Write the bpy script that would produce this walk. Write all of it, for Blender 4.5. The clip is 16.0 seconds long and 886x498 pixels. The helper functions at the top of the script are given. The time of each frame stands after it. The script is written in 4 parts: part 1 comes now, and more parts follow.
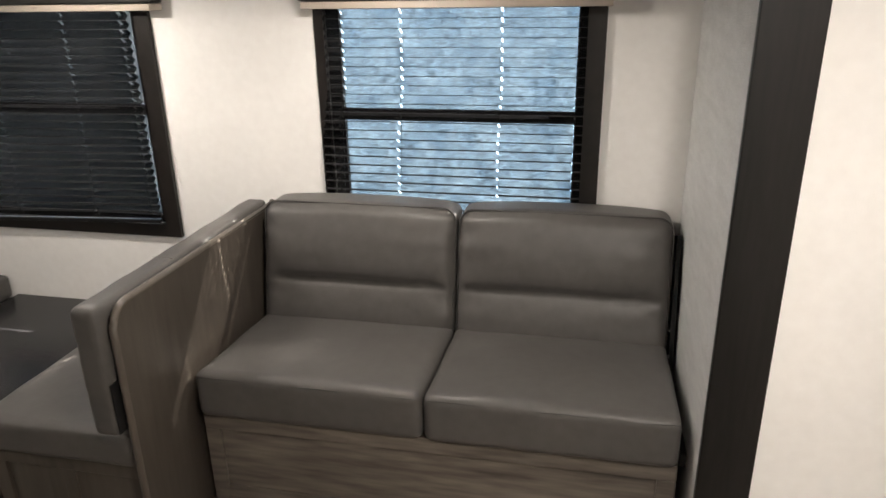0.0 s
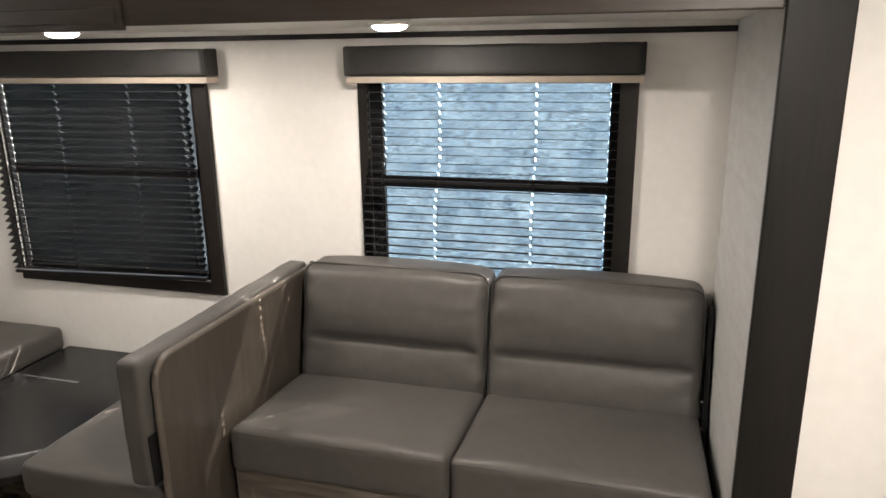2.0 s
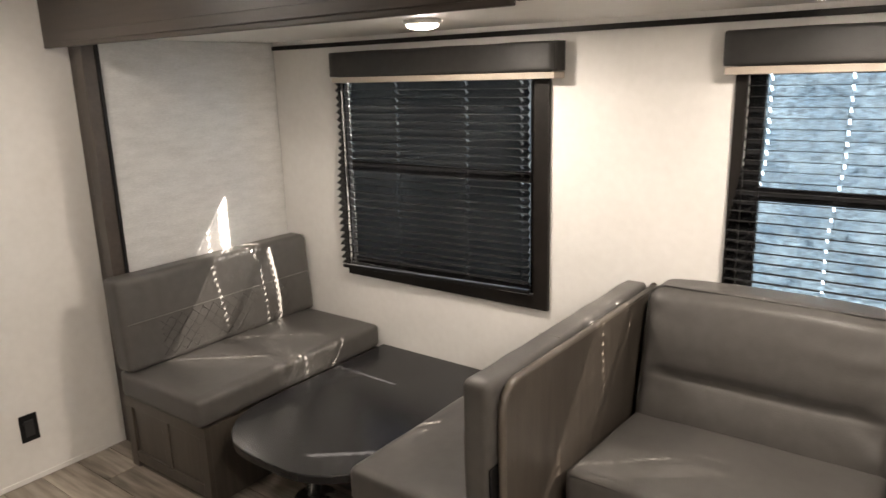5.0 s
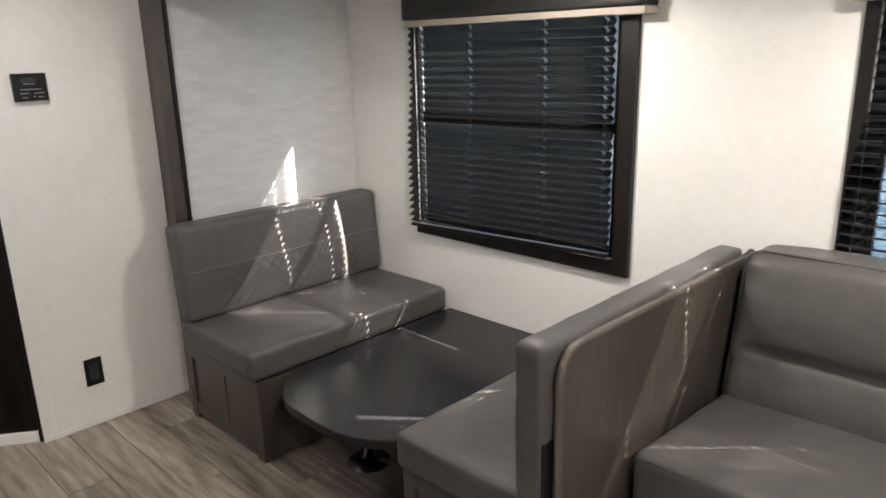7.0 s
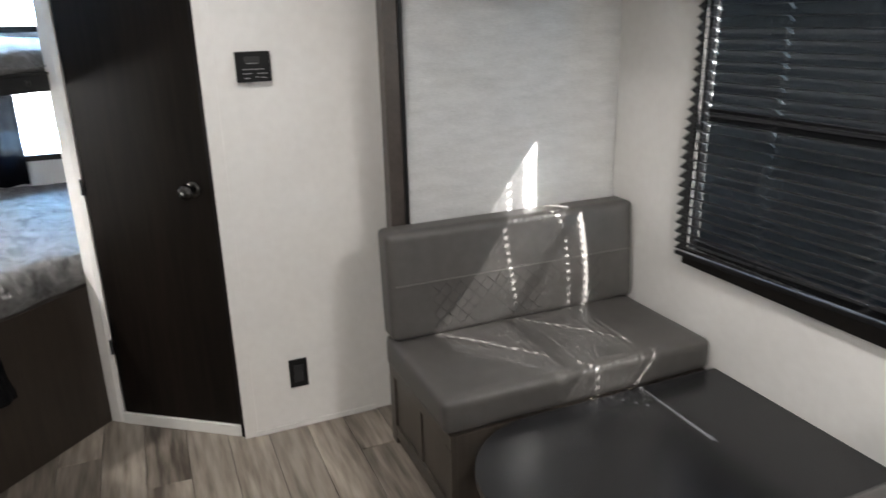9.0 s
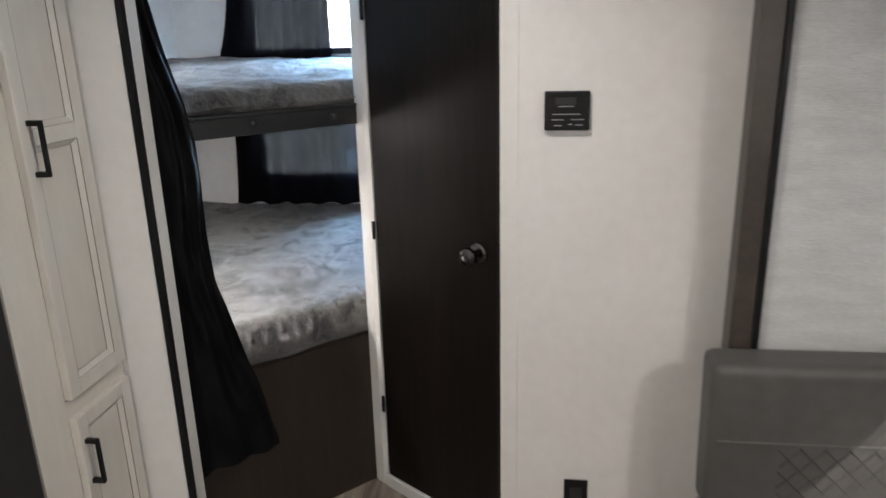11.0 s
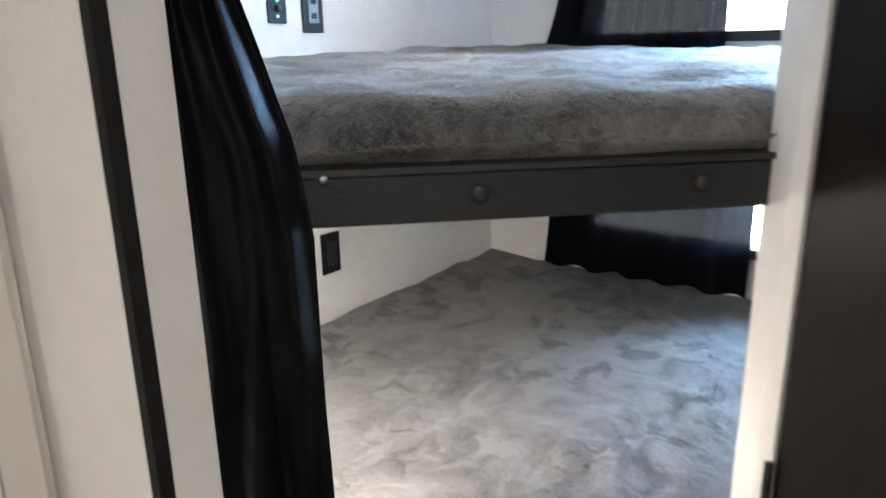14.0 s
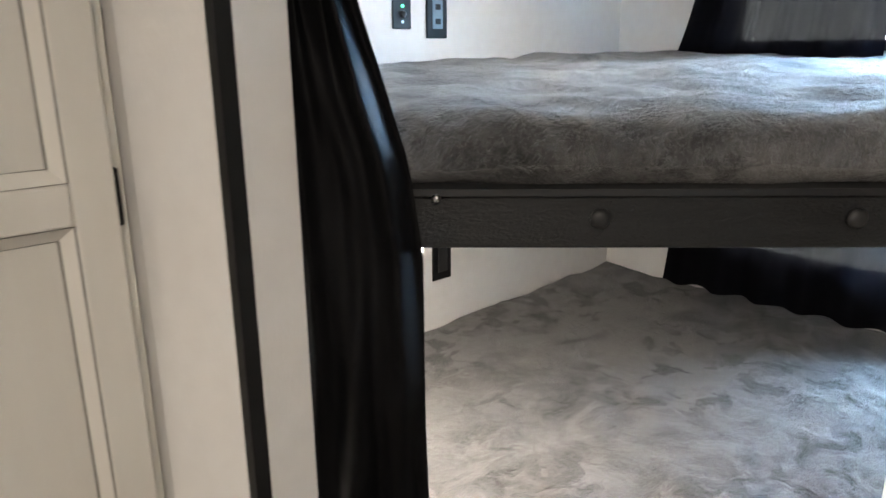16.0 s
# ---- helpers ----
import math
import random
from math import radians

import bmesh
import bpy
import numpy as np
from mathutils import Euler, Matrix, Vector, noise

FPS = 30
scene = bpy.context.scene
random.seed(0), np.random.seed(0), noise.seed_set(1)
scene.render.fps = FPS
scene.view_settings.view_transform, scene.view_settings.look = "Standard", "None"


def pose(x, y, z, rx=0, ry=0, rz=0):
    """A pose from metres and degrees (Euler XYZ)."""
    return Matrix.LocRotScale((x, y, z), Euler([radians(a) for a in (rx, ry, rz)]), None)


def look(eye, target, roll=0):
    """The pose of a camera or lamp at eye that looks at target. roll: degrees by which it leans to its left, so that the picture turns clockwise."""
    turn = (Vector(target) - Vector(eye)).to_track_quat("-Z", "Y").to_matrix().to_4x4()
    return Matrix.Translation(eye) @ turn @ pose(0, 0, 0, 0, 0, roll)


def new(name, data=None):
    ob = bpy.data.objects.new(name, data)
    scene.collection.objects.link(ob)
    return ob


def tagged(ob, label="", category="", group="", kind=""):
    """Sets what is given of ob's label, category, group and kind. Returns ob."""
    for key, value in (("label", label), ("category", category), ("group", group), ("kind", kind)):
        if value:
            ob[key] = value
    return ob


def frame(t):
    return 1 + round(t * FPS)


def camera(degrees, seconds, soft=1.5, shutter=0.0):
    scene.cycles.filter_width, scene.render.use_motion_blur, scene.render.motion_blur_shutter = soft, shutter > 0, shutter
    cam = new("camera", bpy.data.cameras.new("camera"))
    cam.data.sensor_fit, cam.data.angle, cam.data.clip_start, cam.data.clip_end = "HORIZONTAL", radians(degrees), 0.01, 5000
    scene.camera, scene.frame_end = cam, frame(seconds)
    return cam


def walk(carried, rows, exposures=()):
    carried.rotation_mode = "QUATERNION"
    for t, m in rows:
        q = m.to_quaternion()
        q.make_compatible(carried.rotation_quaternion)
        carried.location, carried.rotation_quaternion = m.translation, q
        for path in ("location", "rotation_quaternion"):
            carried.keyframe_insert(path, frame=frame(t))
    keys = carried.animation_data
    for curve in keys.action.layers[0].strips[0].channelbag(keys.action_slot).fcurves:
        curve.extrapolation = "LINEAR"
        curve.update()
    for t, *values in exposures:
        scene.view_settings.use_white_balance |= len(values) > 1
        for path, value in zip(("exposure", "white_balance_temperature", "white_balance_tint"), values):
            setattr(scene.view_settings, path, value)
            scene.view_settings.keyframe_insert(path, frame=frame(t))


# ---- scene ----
cam = camera(64.3, 16.0, shutter=0.5)
PATH = [
    (0, (0.004, -0.097, 1.646), (-0.39, 1.732, 0.939), -1.0),
    (0.5, (0.023, -0.122, 1.659), (-0.434, 1.701, 0.975), -0.9),
    (1, (0.03, -0.138, 1.667), (-0.454, 1.692, 1.022), -0.7),
    (1.5, (0.046, -0.135, 1.675), (-0.461, 1.71, 1.094), -0.7),
    (2, (0.049, -0.146, 1.666), (-0.472, 1.71, 1.134), -0.7),
    (2.5, (0.005, -0.115, 1.661), (-0.563, 1.727, 1.128), -0.8),
    (3, (-0.092, -0.08, 1.647), (-0.781, 1.723, 1.124), -1.0),
    (3.5, (-0.217, -0.044, 1.628), (-1.057, 1.7, 1.126), -1.0),
    (4, (-0.311, -0.02, 1.62), (-1.282, 1.657, 1.126), -1.3),
    (4.5, (-0.356, -0.01, 1.602), (-1.427, 1.608, 1.119), -1.4),
    (5, (-0.382, 0.03, 1.592), (-1.55, 1.58, 1.111), -1.6),
    (5.2, (-0.384, 0.049, 1.589), (-1.587, 1.572, 1.11), -1.5),
    (7.5, (-0.484, 0.303, 1.438), (-1.921, 1.57, 0.863), -1.5),
    (8, (-0.574, 0.405, 1.432), (-2.131, 1.506, 0.83), -1.4),
    (8.5, (-0.742, 0.565, 1.478), (-2.399, 1.496, 0.856), -1.3),
    (9, (-0.891, 0.702, 1.513), (-2.643, 1.439, 0.891), -1.4),
    (9.5, (-1.049, 0.864, 1.543), (-2.897, 1.324, 0.931), -1.5),
    (10, (-1.136, 0.975, 1.564), (-3.038, 1.146, 0.972), -1.7),
    (10.2, (-1.197, 0.988, 1.567), (-3.107, 1.054, 0.977), -1.7),
    (12.3, (-2.091, 0.969, 1.542), (-3.901, 0.325, 0.983), -1.4),
    (12.5, (-2.168, 0.96, 1.531), (-3.946, 0.233, 0.973), -1.4),
    (13, (-2.471, 0.847, 1.514), (-4.155, -0.077, 0.959), -0.9),
    (13.2, (-2.544, 0.802, 1.526), (-4.205, -0.161, 0.964), -1.0),
    (13.5, (-2.679, 0.739, 1.5), (-4.3, -0.294, 0.947), -0.8),
    (14, (-2.89, 0.612, 1.493), (-4.427, -0.544, 0.942), -1.0),
    (14.5, (-3.033, 0.555, 1.503), (-4.466, -0.73, 0.961), -0.6),
    (15, (-3.065, 0.543, 1.502), (-4.45, -0.795, 0.961), -0.7),
    (15.5, (-3.004, 0.571, 1.508), (-4.339, -0.815, 0.964), -0.4),
    (16, (-2.921, 0.585, 1.508), (-4.249, -0.807, 0.962), -0.4),
]
walk(cam, [(t, look(eye, target, roll)) for t, eye, target, roll in PATH],
     [(0, 3.55, 6700, 12), (3.5, 3.72, 7000, 13), (5.2, 3.72, 7150, 14), (8, 3.70, 6150, 10), (10, 3.62, 6250, 11), (12.5, 3.48, 6500, 12), (14.5, 3.92, 6800, 12), (16, 3.78, 7100, 13)])

# ---- world, sun, lamps ----
SUN = Vector((1.0, 0.80, 1.02)).normalized()
world = bpy.data.worlds.new("world")
scene.world = world
world.use_nodes = True
wn = world.node_tree.nodes
sky = wn.new("ShaderNodeTexSky")
sky.sky_type, sky.sun_disc = "NISHITA", False
sky.sun_elevation = math.asin(SUN.z)
sky.sun_rotation = math.atan2(SUN.x, SUN.y)
wn["Background"].inputs["Strength"].default_value = 0.05
world.node_tree.links.new(sky.outputs[0], wn["Background"].inputs[0])

sun = new("sun", bpy.data.lights.new("sun", "SUN"))
sun.data.energy, sun.data.angle, sun.data.color = 5.0, radians(0.5), (1.0, 0.95, 0.87)
sun.matrix_world = look(SUN * 10, (0, 0, 0))

WARM = (1.0, 0.94, 0.86)


def lamp_light(x, y, z, watts, radius=0.055):
    ob = new("lamp_light", bpy.data.lights.new("lamp_light", "AREA"))
    ob.data.shape, ob.data.size, ob.data.energy, ob.data.color = "DISK", radius * 2, watts, WARM
    ob.location = (x, y, z)
    return ob


# ---- materials ----
def mat(name, c1, c2=None, rough=0.5, scale=8.0, stretch=(1, 1, 1), bump=0.0, bscale=None, bstretch=None, metal=0.0, spec=0.5,
        detail=6.0, sheen=0.0, contrast=(0.3, 0.7), coat=0.0, rvar=0.0):
    """Principled material with two scales of noise in its colour, and a fine relief."""
    m = bpy.data.materials.new(name)
    m.use_nodes = True
    nt = m.node_tree
    N, L = nt.nodes, nt.links
    p = N["Principled BSDF"]
    p.inputs["Roughness"].default_value = rough
    p.inputs["Metallic"].default_value = metal
    p.inputs["Specular IOR Level"].default_value = spec
    p.inputs["Sheen Weight"].default_value = sheen
    p.inputs["Coat Weight"].default_value = coat
    tc = N.new("ShaderNodeTexCoord")
    mp = N.new("ShaderNodeMapping")
    mp.inputs["Scale"].default_value = stretch
    L.new(tc.outputs["Object"], mp.inputs[0])
    n1 = N.new("ShaderNodeTexNoise")
    n1.inputs["Scale"].default_value, n1.inputs["Detail"].default_value = scale, detail
    L.new(mp.outputs[0], n1.inputs["Vector"])
    n2 = N.new("ShaderNodeTexNoise")
    n2.inputs["Scale"].default_value, n2.inputs["Detail"].default_value = scale * 0.13, 3
    L.new(mp.outputs[0], n2.inputs["Vector"])
    ad = N.new("ShaderNodeMath")
    ad.operation = "MULTIPLY_ADD"
    ad.inputs[1].default_value = 0.5
    L.new(n2.outputs["Fac"], ad.inputs[0])
    ha = N.new("ShaderNodeMath")
    ha.operation = "MULTIPLY"
    ha.inputs[1].default_value = 0.5
    L.new(n1.outputs["Fac"], ha.inputs[0])
    L.new(ha.outputs[0], ad.inputs[2])
    ra = N.new("ShaderNodeValToRGB")
    ra.color_ramp.elements[0].position, ra.color_ramp.elements[1].position = contrast
    ra.color_ramp.elements[0].color = (*c1, 1)
    ra.color_ramp.elements[1].color = (*(c2 or c1), 1)
    L.new(ad.outputs[0], ra.inputs[0])
    L.new(ra.outputs[0], p.inputs["Base Color"])
    if rvar:
        rr = N.new("ShaderNodeMapRange")
        rr.inputs["To Min"].default_value, rr.inputs["To Max"].default_value = rough - rvar, rough + rvar
        L.new(ad.outputs[0], rr.inputs[0])
        L.new(rr.outputs[0], p.inputs["Roughness"])
    if bump:
        mb = N.new("ShaderNodeMapping")
        mb.inputs["Scale"].default_value = bstretch or (1, 1, 1)
        L.new(tc.outputs["Object"], mb.inputs[0])
        nb = N.new("ShaderNodeTexNoise")
        nb.inputs["Scale"].default_value, nb.inputs["Detail"].default_value = bscale or scale * 6, 4
        L.new(mb.outputs[0], nb.inputs["Vector"])
        bp = N.new("ShaderNodeBump")
        bp.inputs["Strength"].default_value, bp.inputs["Distance"].default_value = bump, 0.004
        L.new(nb.outputs["Fac"], bp.inputs["Height"])
        L.new(bp.outputs[0], p.inputs["Normal"])
    return m


def glow(name, color, strength):
    m = bpy.data.materials.new(name)
    m.use_nodes = True
    p = m.node_tree.nodes["Principled BSDF"]
    p.inputs["Base Color"].default_value = (*color, 1)
    p.inputs["Emission Color"].default_value = (*color, 1)
    p.inputs["Emission Strength"].default_value = strength
    return m


def sheer(name, col, openness, scale, stretch, trans=0.25):
    """Woven cloth: threads that scatter light, with fine gaps between them."""
    m = bpy.data.materials.new(name)
    m.use_nodes = True
    nt = m.node_tree
    N, L = nt.nodes, nt.links
    N.remove(N["Principled BSDF"])
    tc = N.new("ShaderNodeTexCoord")
    mp = N.new("ShaderNodeMapping")
    mp.inputs["Scale"].default_value = stretch
    L.new(tc.outputs["Object"], mp.inputs[0])
    n = N.new("ShaderNodeTexNoise")
    n.inputs["Scale"].default_value, n.inputs["Detail"].default_value, n.inputs["Roughness"].default_value = scale, 4, 0.85
    L.new(mp.outputs[0], n.inputs["Vector"])
    mr = N.new("ShaderNodeMapRange")
    mr.inputs["From Min"].default_value, mr.inputs["From Max"].default_value = 0.40, 0.64
    mr.inputs["To Min"].default_value, mr.inputs["To Max"].default_value = openness * 0.3, openness * 1.9
    L.new(n.outputs["Fac"], mr.inputs[0])
    d = N.new("ShaderNodeBsdfDiffuse")
    d.inputs["Color"].default_value = (*col, 1)
    tl = N.new("ShaderNodeBsdfTranslucent")
    tl.inputs["Color"].default_value = (*col, 1)
    mx = N.new("ShaderNodeMixShader")
    mx.inputs[0].default_value = trans
    L.new(d.outputs[0], mx.inputs[1])
    L.new(tl.outputs[0], mx.inputs[2])
    tp = N.new("ShaderNodeBsdfTransparent")
    m2 = N.new("ShaderNodeMixShader")
    L.new(mr.outputs[0], m2.inputs[0])
    L.new(mx.outputs[0], m2.inputs[1])
    L.new(tp.outputs[0], m2.inputs[2])
    L.new(m2.outputs[0], N["Material Output"].inputs[0])
    return m


def plank_material():
    m = mat("vinyl plank", (0.060, 0.046, 0.035), (0.36, 0.31, 0.26), rough=0.42, scale=7, stretch=(0.55, 5.0, 1), bump=0.12,
            bscale=60, bstretch=(0.2, 2, 1), contrast=(0.36, 0.62), rvar=0.06)
    nt = m.node_tree
    N, L = nt.nodes, nt.links
    info = N.new("ShaderNodeObjectInfo")
    tc = next(n for n in N if n.type == "TEX_COORD")
    mp = next(n for n in N if n.type == "MAPPING" and abs(n.inputs["Scale"].default_value[1] - 5.0) < 0.01)
    sh = N.new("ShaderNodeVectorMath")
    sh.operation = "MULTIPLY_ADD"
    sh.inputs[1].default_value = (37, 53, 11)
    L.new(info.outputs["Random"], sh.inputs[0])
    L.new(tc.outputs["Object"], sh.inputs[2])
    L.new(sh.outputs[0], mp.inputs[0])
    ramp = next(n for n in N if n.type == "VALTORGB")
    hs = N.new("ShaderNodeHueSaturation")
    vr = N.new("ShaderNodeMapRange")
    vr.inputs["To Min"].default_value, vr.inputs["To Max"].default_value = 0.72, 1.22
    L.new(info.outputs["Random"], vr.inputs[0])
    L.new(vr.outputs[0], hs.inputs["Value"])
    L.new(ramp.outputs[0], hs.inputs["Color"])
    L.new(hs.outputs[0], N["Principled BSDF"].inputs["Base Color"])
    return m


WHITE = mat("white linen wallboard", (0.74, 0.722, 0.695), (0.81, 0.795, 0.77), rough=0.6, scale=30, bump=0.10, bscale=300, bstretch=(1, 1, 0.4))
LINEN = mat("grey linen wallpaper", (0.46, 0.456, 0.45), (0.64, 0.635, 0.625), rough=0.5, scale=170, stretch=(1, 0.4, 1.6), bump=0.35,
            bscale=130, bstretch=(1, 0.3, 2.5), contrast=(0.28, 0.72))
CEIL = mat("white ceiling panel", (0.74, 0.72, 0.69), (0.80, 0.78, 0.75), rough=0.5, scale=20, bump=0.05, bscale=200)
DARKTRIM = mat("espresso wood trim", (0.003, 0.0027, 0.0025), (0.013, 0.0112, 0.0102), rough=0.46, scale=14, stretch=(6, 6, 0.5), bump=0.1, rvar=0.08, spec=0.3)
FASCIA = mat("brown grey wood fascia", (0.040, 0.031, 0.026), (0.072, 0.058, 0.049), rough=0.4, scale=10, stretch=(0.5, 6, 6), bump=0.1, rvar=0.08)
DOORWOOD = mat("black stained door", (0.0022, 0.0017, 0.0015), (0.014, 0.0100, 0.0076), rough=0.42, scale=9, stretch=(5, 5, 0.35), bump=0.08, bscale=40,
               bstretch=(4, 4, 0.3), rvar=0.08, spec=0.17)
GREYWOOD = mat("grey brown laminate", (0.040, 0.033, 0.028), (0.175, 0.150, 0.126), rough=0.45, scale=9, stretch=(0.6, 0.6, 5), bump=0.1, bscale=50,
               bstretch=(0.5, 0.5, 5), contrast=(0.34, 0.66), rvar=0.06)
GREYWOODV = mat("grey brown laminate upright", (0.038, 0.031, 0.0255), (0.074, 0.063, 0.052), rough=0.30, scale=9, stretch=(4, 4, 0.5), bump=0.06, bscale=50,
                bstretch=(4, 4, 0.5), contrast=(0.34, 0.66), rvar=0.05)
BEDWOOD = mat("brown bed panel", (0.016, 0.011, 0.0075), (0.036, 0.026, 0.018), rough=0.5, scale=9, stretch=(4, 4, 0.5), bump=0.06)
LEATHER = mat("grey vinyl upholstery", (0.066, 0.0615, 0.058), (0.090, 0.0845, 0.080), rough=0.45, scale=25, bump=0.12, bscale=230, rvar=0.05, spec=0.36)
PIPING = mat("dark piping", (0.03, 0.028, 0.026), (0.045, 0.042, 0.04), rough=0.5, scale=30)
THREAD = mat("grey thread", (0.16, 0.15, 0.14), (0.2, 0.19, 0.18), rough=0.7, scale=30)
TABLE = mat("charcoal laminate", (0.010, 0.010, 0.011), (0.017, 0.017, 0.018), rough=0.25, scale=12, spec=0.36, rvar=0.03)
BLACK = mat("black plastic", (0.006, 0.006, 0.0065), (0.011, 0.011, 0.0115), rough=0.4, scale=20, spec=0.25)
METALB = mat("black powder coat", (0.016, 0.016, 0.017), (0.026, 0.026, 0.027), rough=0.42, scale=30, bump=0.05, bscale=200)
MESH = mat("charcoal webbing", (0.0055, 0.006, 0.0066), (0.013, 0.0138, 0.015), rough=0.55, scale=90, stretch=(0.3, 0.3, 4), bump=0.5, bscale=210, bstretch=(1, 1, 1.6))
CHROME = mat("chrome", (0.75, 0.75, 0.75), (0.82, 0.82, 0.82), rough=0.14, scale=20, metal=1.0)
NICKEL = mat("dark nickel", (0.07, 0.067, 0.065), (0.11, 0.107, 0.105), rough=0.25, scale=20, metal=1.0)
CABINET = mat("cream painted wood", (0.66, 0.63, 0.57), (0.75, 0.72, 0.66), rough=0.42, scale=12, stretch=(3, 3, 0.5), bump=0.06)
GLAZE = mat("grey glaze line", (0.20, 0.185, 0.16), (0.34, 0.32, 0.28), rough=0.6, scale=25)
VALANCE = mat("charcoal padded vinyl", (0.014, 0.013, 0.0125), (0.024, 0.0225, 0.0215), rough=0.5, scale=40, bump=0.15, bscale=300)
LIP = mat("taupe rail", (0.42, 0.36, 0.30), (0.50, 0.43, 0.36), rough=0.5, scale=30)
EDGE = mat("taupe edge band", (0.085, 0.072, 0.06), (0.13, 0.112, 0.094), rough=0.35, scale=30)
WINFRAME = mat("dark bronze frame", (0.007, 0.0056, 0.005), (0.015, 0.012, 0.0105), rough=0.45, scale=25, bump=0.1, spec=0.3)
SCREW = mat("bright steel", (0.5, 0.5, 0.5), (0.6, 0.6, 0.6), rough=0.3, scale=40, metal=1.0)
PLASTIC = mat("white plastic", (0.72, 0.71, 0.68), (0.78, 0.77, 0.74), rough=0.35, scale=20)
GREYTEXT = mat("grey print", (0.22, 0.22, 0.23), (0.30, 0.30, 0.30), rough=0.5, scale=20)
BLUEGREY = mat("blue grey plastic", (0.16, 0.22, 0.26), (0.22, 0.28, 0.32), rough=0.35, scale=30)
PINE = mat("raw pine", (0.45, 0.28, 0.14), (0.58, 0.38, 0.2), rough=0.7, scale=12, stretch=(0.6, 5, 5))


def plush_material():
    """Brushed plush: pile laid one way or another in feathery patches, with fine strands."""
    m = mat("grey plush blanket", (0.022, 0.021, 0.0205), (0.185, 0.178, 0.172), rough=0.75, scale=5.0, stretch=(1.0, 1.4, 1), bump=0.9, bscale=85,
            bstretch=(1, 2.4, 1), sheen=0.35, contrast=(0.43, 0.58), detail=14)
    nt = m.node_tree
    N, L = nt.nodes, nt.links
    for n in N:
        if n.type == "TEX_NOISE":
            n.inputs["Distortion"].default_value = 1.3
            n.inputs["Roughness"].default_value = 0.62
        if n.type == "BUMP":
            n.inputs["Distance"].default_value = 0.008
    bump = next(n for n in N if n.type == "BUMP")
    ramp = next(n for n in N if n.type == "VALTORGB")
    tc = next(n for n in N if n.type == "TEX_COORD")
    # strokes where the pile was brushed back
    warp = N.new("ShaderNodeTexNoise")
    warp.inputs["Scale"].default_value, warp.inputs["Detail"].default_value = 9.0, 4
    L.new(tc.outputs["Object"], warp.inputs["Vector"])
    add = N.new("ShaderNodeVectorMath")
    add.operation = "MULTIPLY_ADD"
    add.inputs[1].default_value = (0.16, 0.16, 0.16)
    L.new(warp.outputs["Color"], add.inputs[0])
    L.new(tc.outputs["Object"], add.inputs[2])
    stroke = N.new("ShaderNodeTexNoise")
    stroke.inputs["Scale"].default_value, stroke.inputs["Detail"].default_value = 13.0, 8
    stroke.inputs["Distortion"].default_value = 0.6
    L.new(add.outputs[0], stroke.inputs["Vector"])
    sharp = N.new("ShaderNodeValToRGB")
    sharp.color_ramp.elements[0].position, sharp.color_ramp.elements[1].position = 0.40, 0.485
    sharp.color_ramp.elements[0].color, sharp.color_ramp.elements[1].color = (0.27, 0.265, 0.265, 1), (1, 1, 1, 1)
    L.new(stroke.outputs["Fac"], sharp.inputs[0])
    mix = N.new("ShaderNodeMix")
    mix.data_type, mix.blend_type = "RGBA", "MULTIPLY"
    patch = N.new("ShaderNodeTexNoise")
    patch.inputs["Scale"].default_value, patch.inputs["Detail"].default_value = 3.2, 3
    L.new(tc.outputs["Object"], patch.inputs["Vector"])
    where = N.new("ShaderNodeMapRange")
    where.inputs["From Min"].default_value, where.inputs["From Max"].default_value = 0.43, 0.56
    L.new(patch.outputs["Fac"], where.inputs[0])
    L.new(where.outputs[0], mix.inputs["Factor"])
    L.new(ramp.outputs[0], mix.inputs["A"])
    L.new(sharp.outputs[0], mix.inputs["B"])
    L.new(mix.outputs["Result"], N["Principled BSDF"].inputs["Base Color"])
    b2 = N.new("ShaderNodeBump")
    b2.inputs["Strength"].default_value, b2.inputs["Distance"].default_value = 0.7, 0.018
    L.new(stroke.outputs["Fac"], b2.inputs["Height"])
    L.new(bump.outputs[0], b2.inputs["Normal"])
    L.new(b2.outputs[0], N["Principled BSDF"].inputs["Normal"])
    return m


FUR = plush_material()
CURTAIN = mat("black satin curtain", (0.0025, 0.0025, 0.003), (0.006, 0.006, 0.0068), spec=0.12, rough=0.6, scale=18, bump=0.2, bscale=26)
BLINDFOLD = mat("black shade fold", (0.003, 0.003, 0.0033), (0.009, 0.009, 0.0095), rough=0.7, scale=60)
BLIND = sheer("pleated shade fabric", (0.0045, 0.0045, 0.0047), 0.07, 105, (0.40, 1, 1.5), 0.30)
BUNKCURT = sheer("black window curtain", (0.006, 0.006, 0.008), 0.003, 150, (1, 0.5, 1.2), 0.15)
PLANK = plank_material()
SUBFLOOR = mat("dark subfloor", (0.05, 0.042, 0.036), (0.08, 0.07, 0.06), rough=0.8, scale=10)
GLASS = bpy.data.materials.new("window glass")
GLASS.use_nodes = True
gp = GLASS.node_tree.nodes["Principled BSDF"]
gp.inputs["Base Color"].default_value, gp.inputs["Roughness"].default_value = (0.96, 0.98, 0.98, 1), 0.02
gp.inputs["Transmission Weight"].default_value, gp.inputs["IOR"].default_value = 1.0, 1.02
LED = glow("lit lens", (1.0, 0.95, 0.88), 8.0)
GREENLED = glow("green indicator", (0.05, 0.9, 0.4), 0.4)


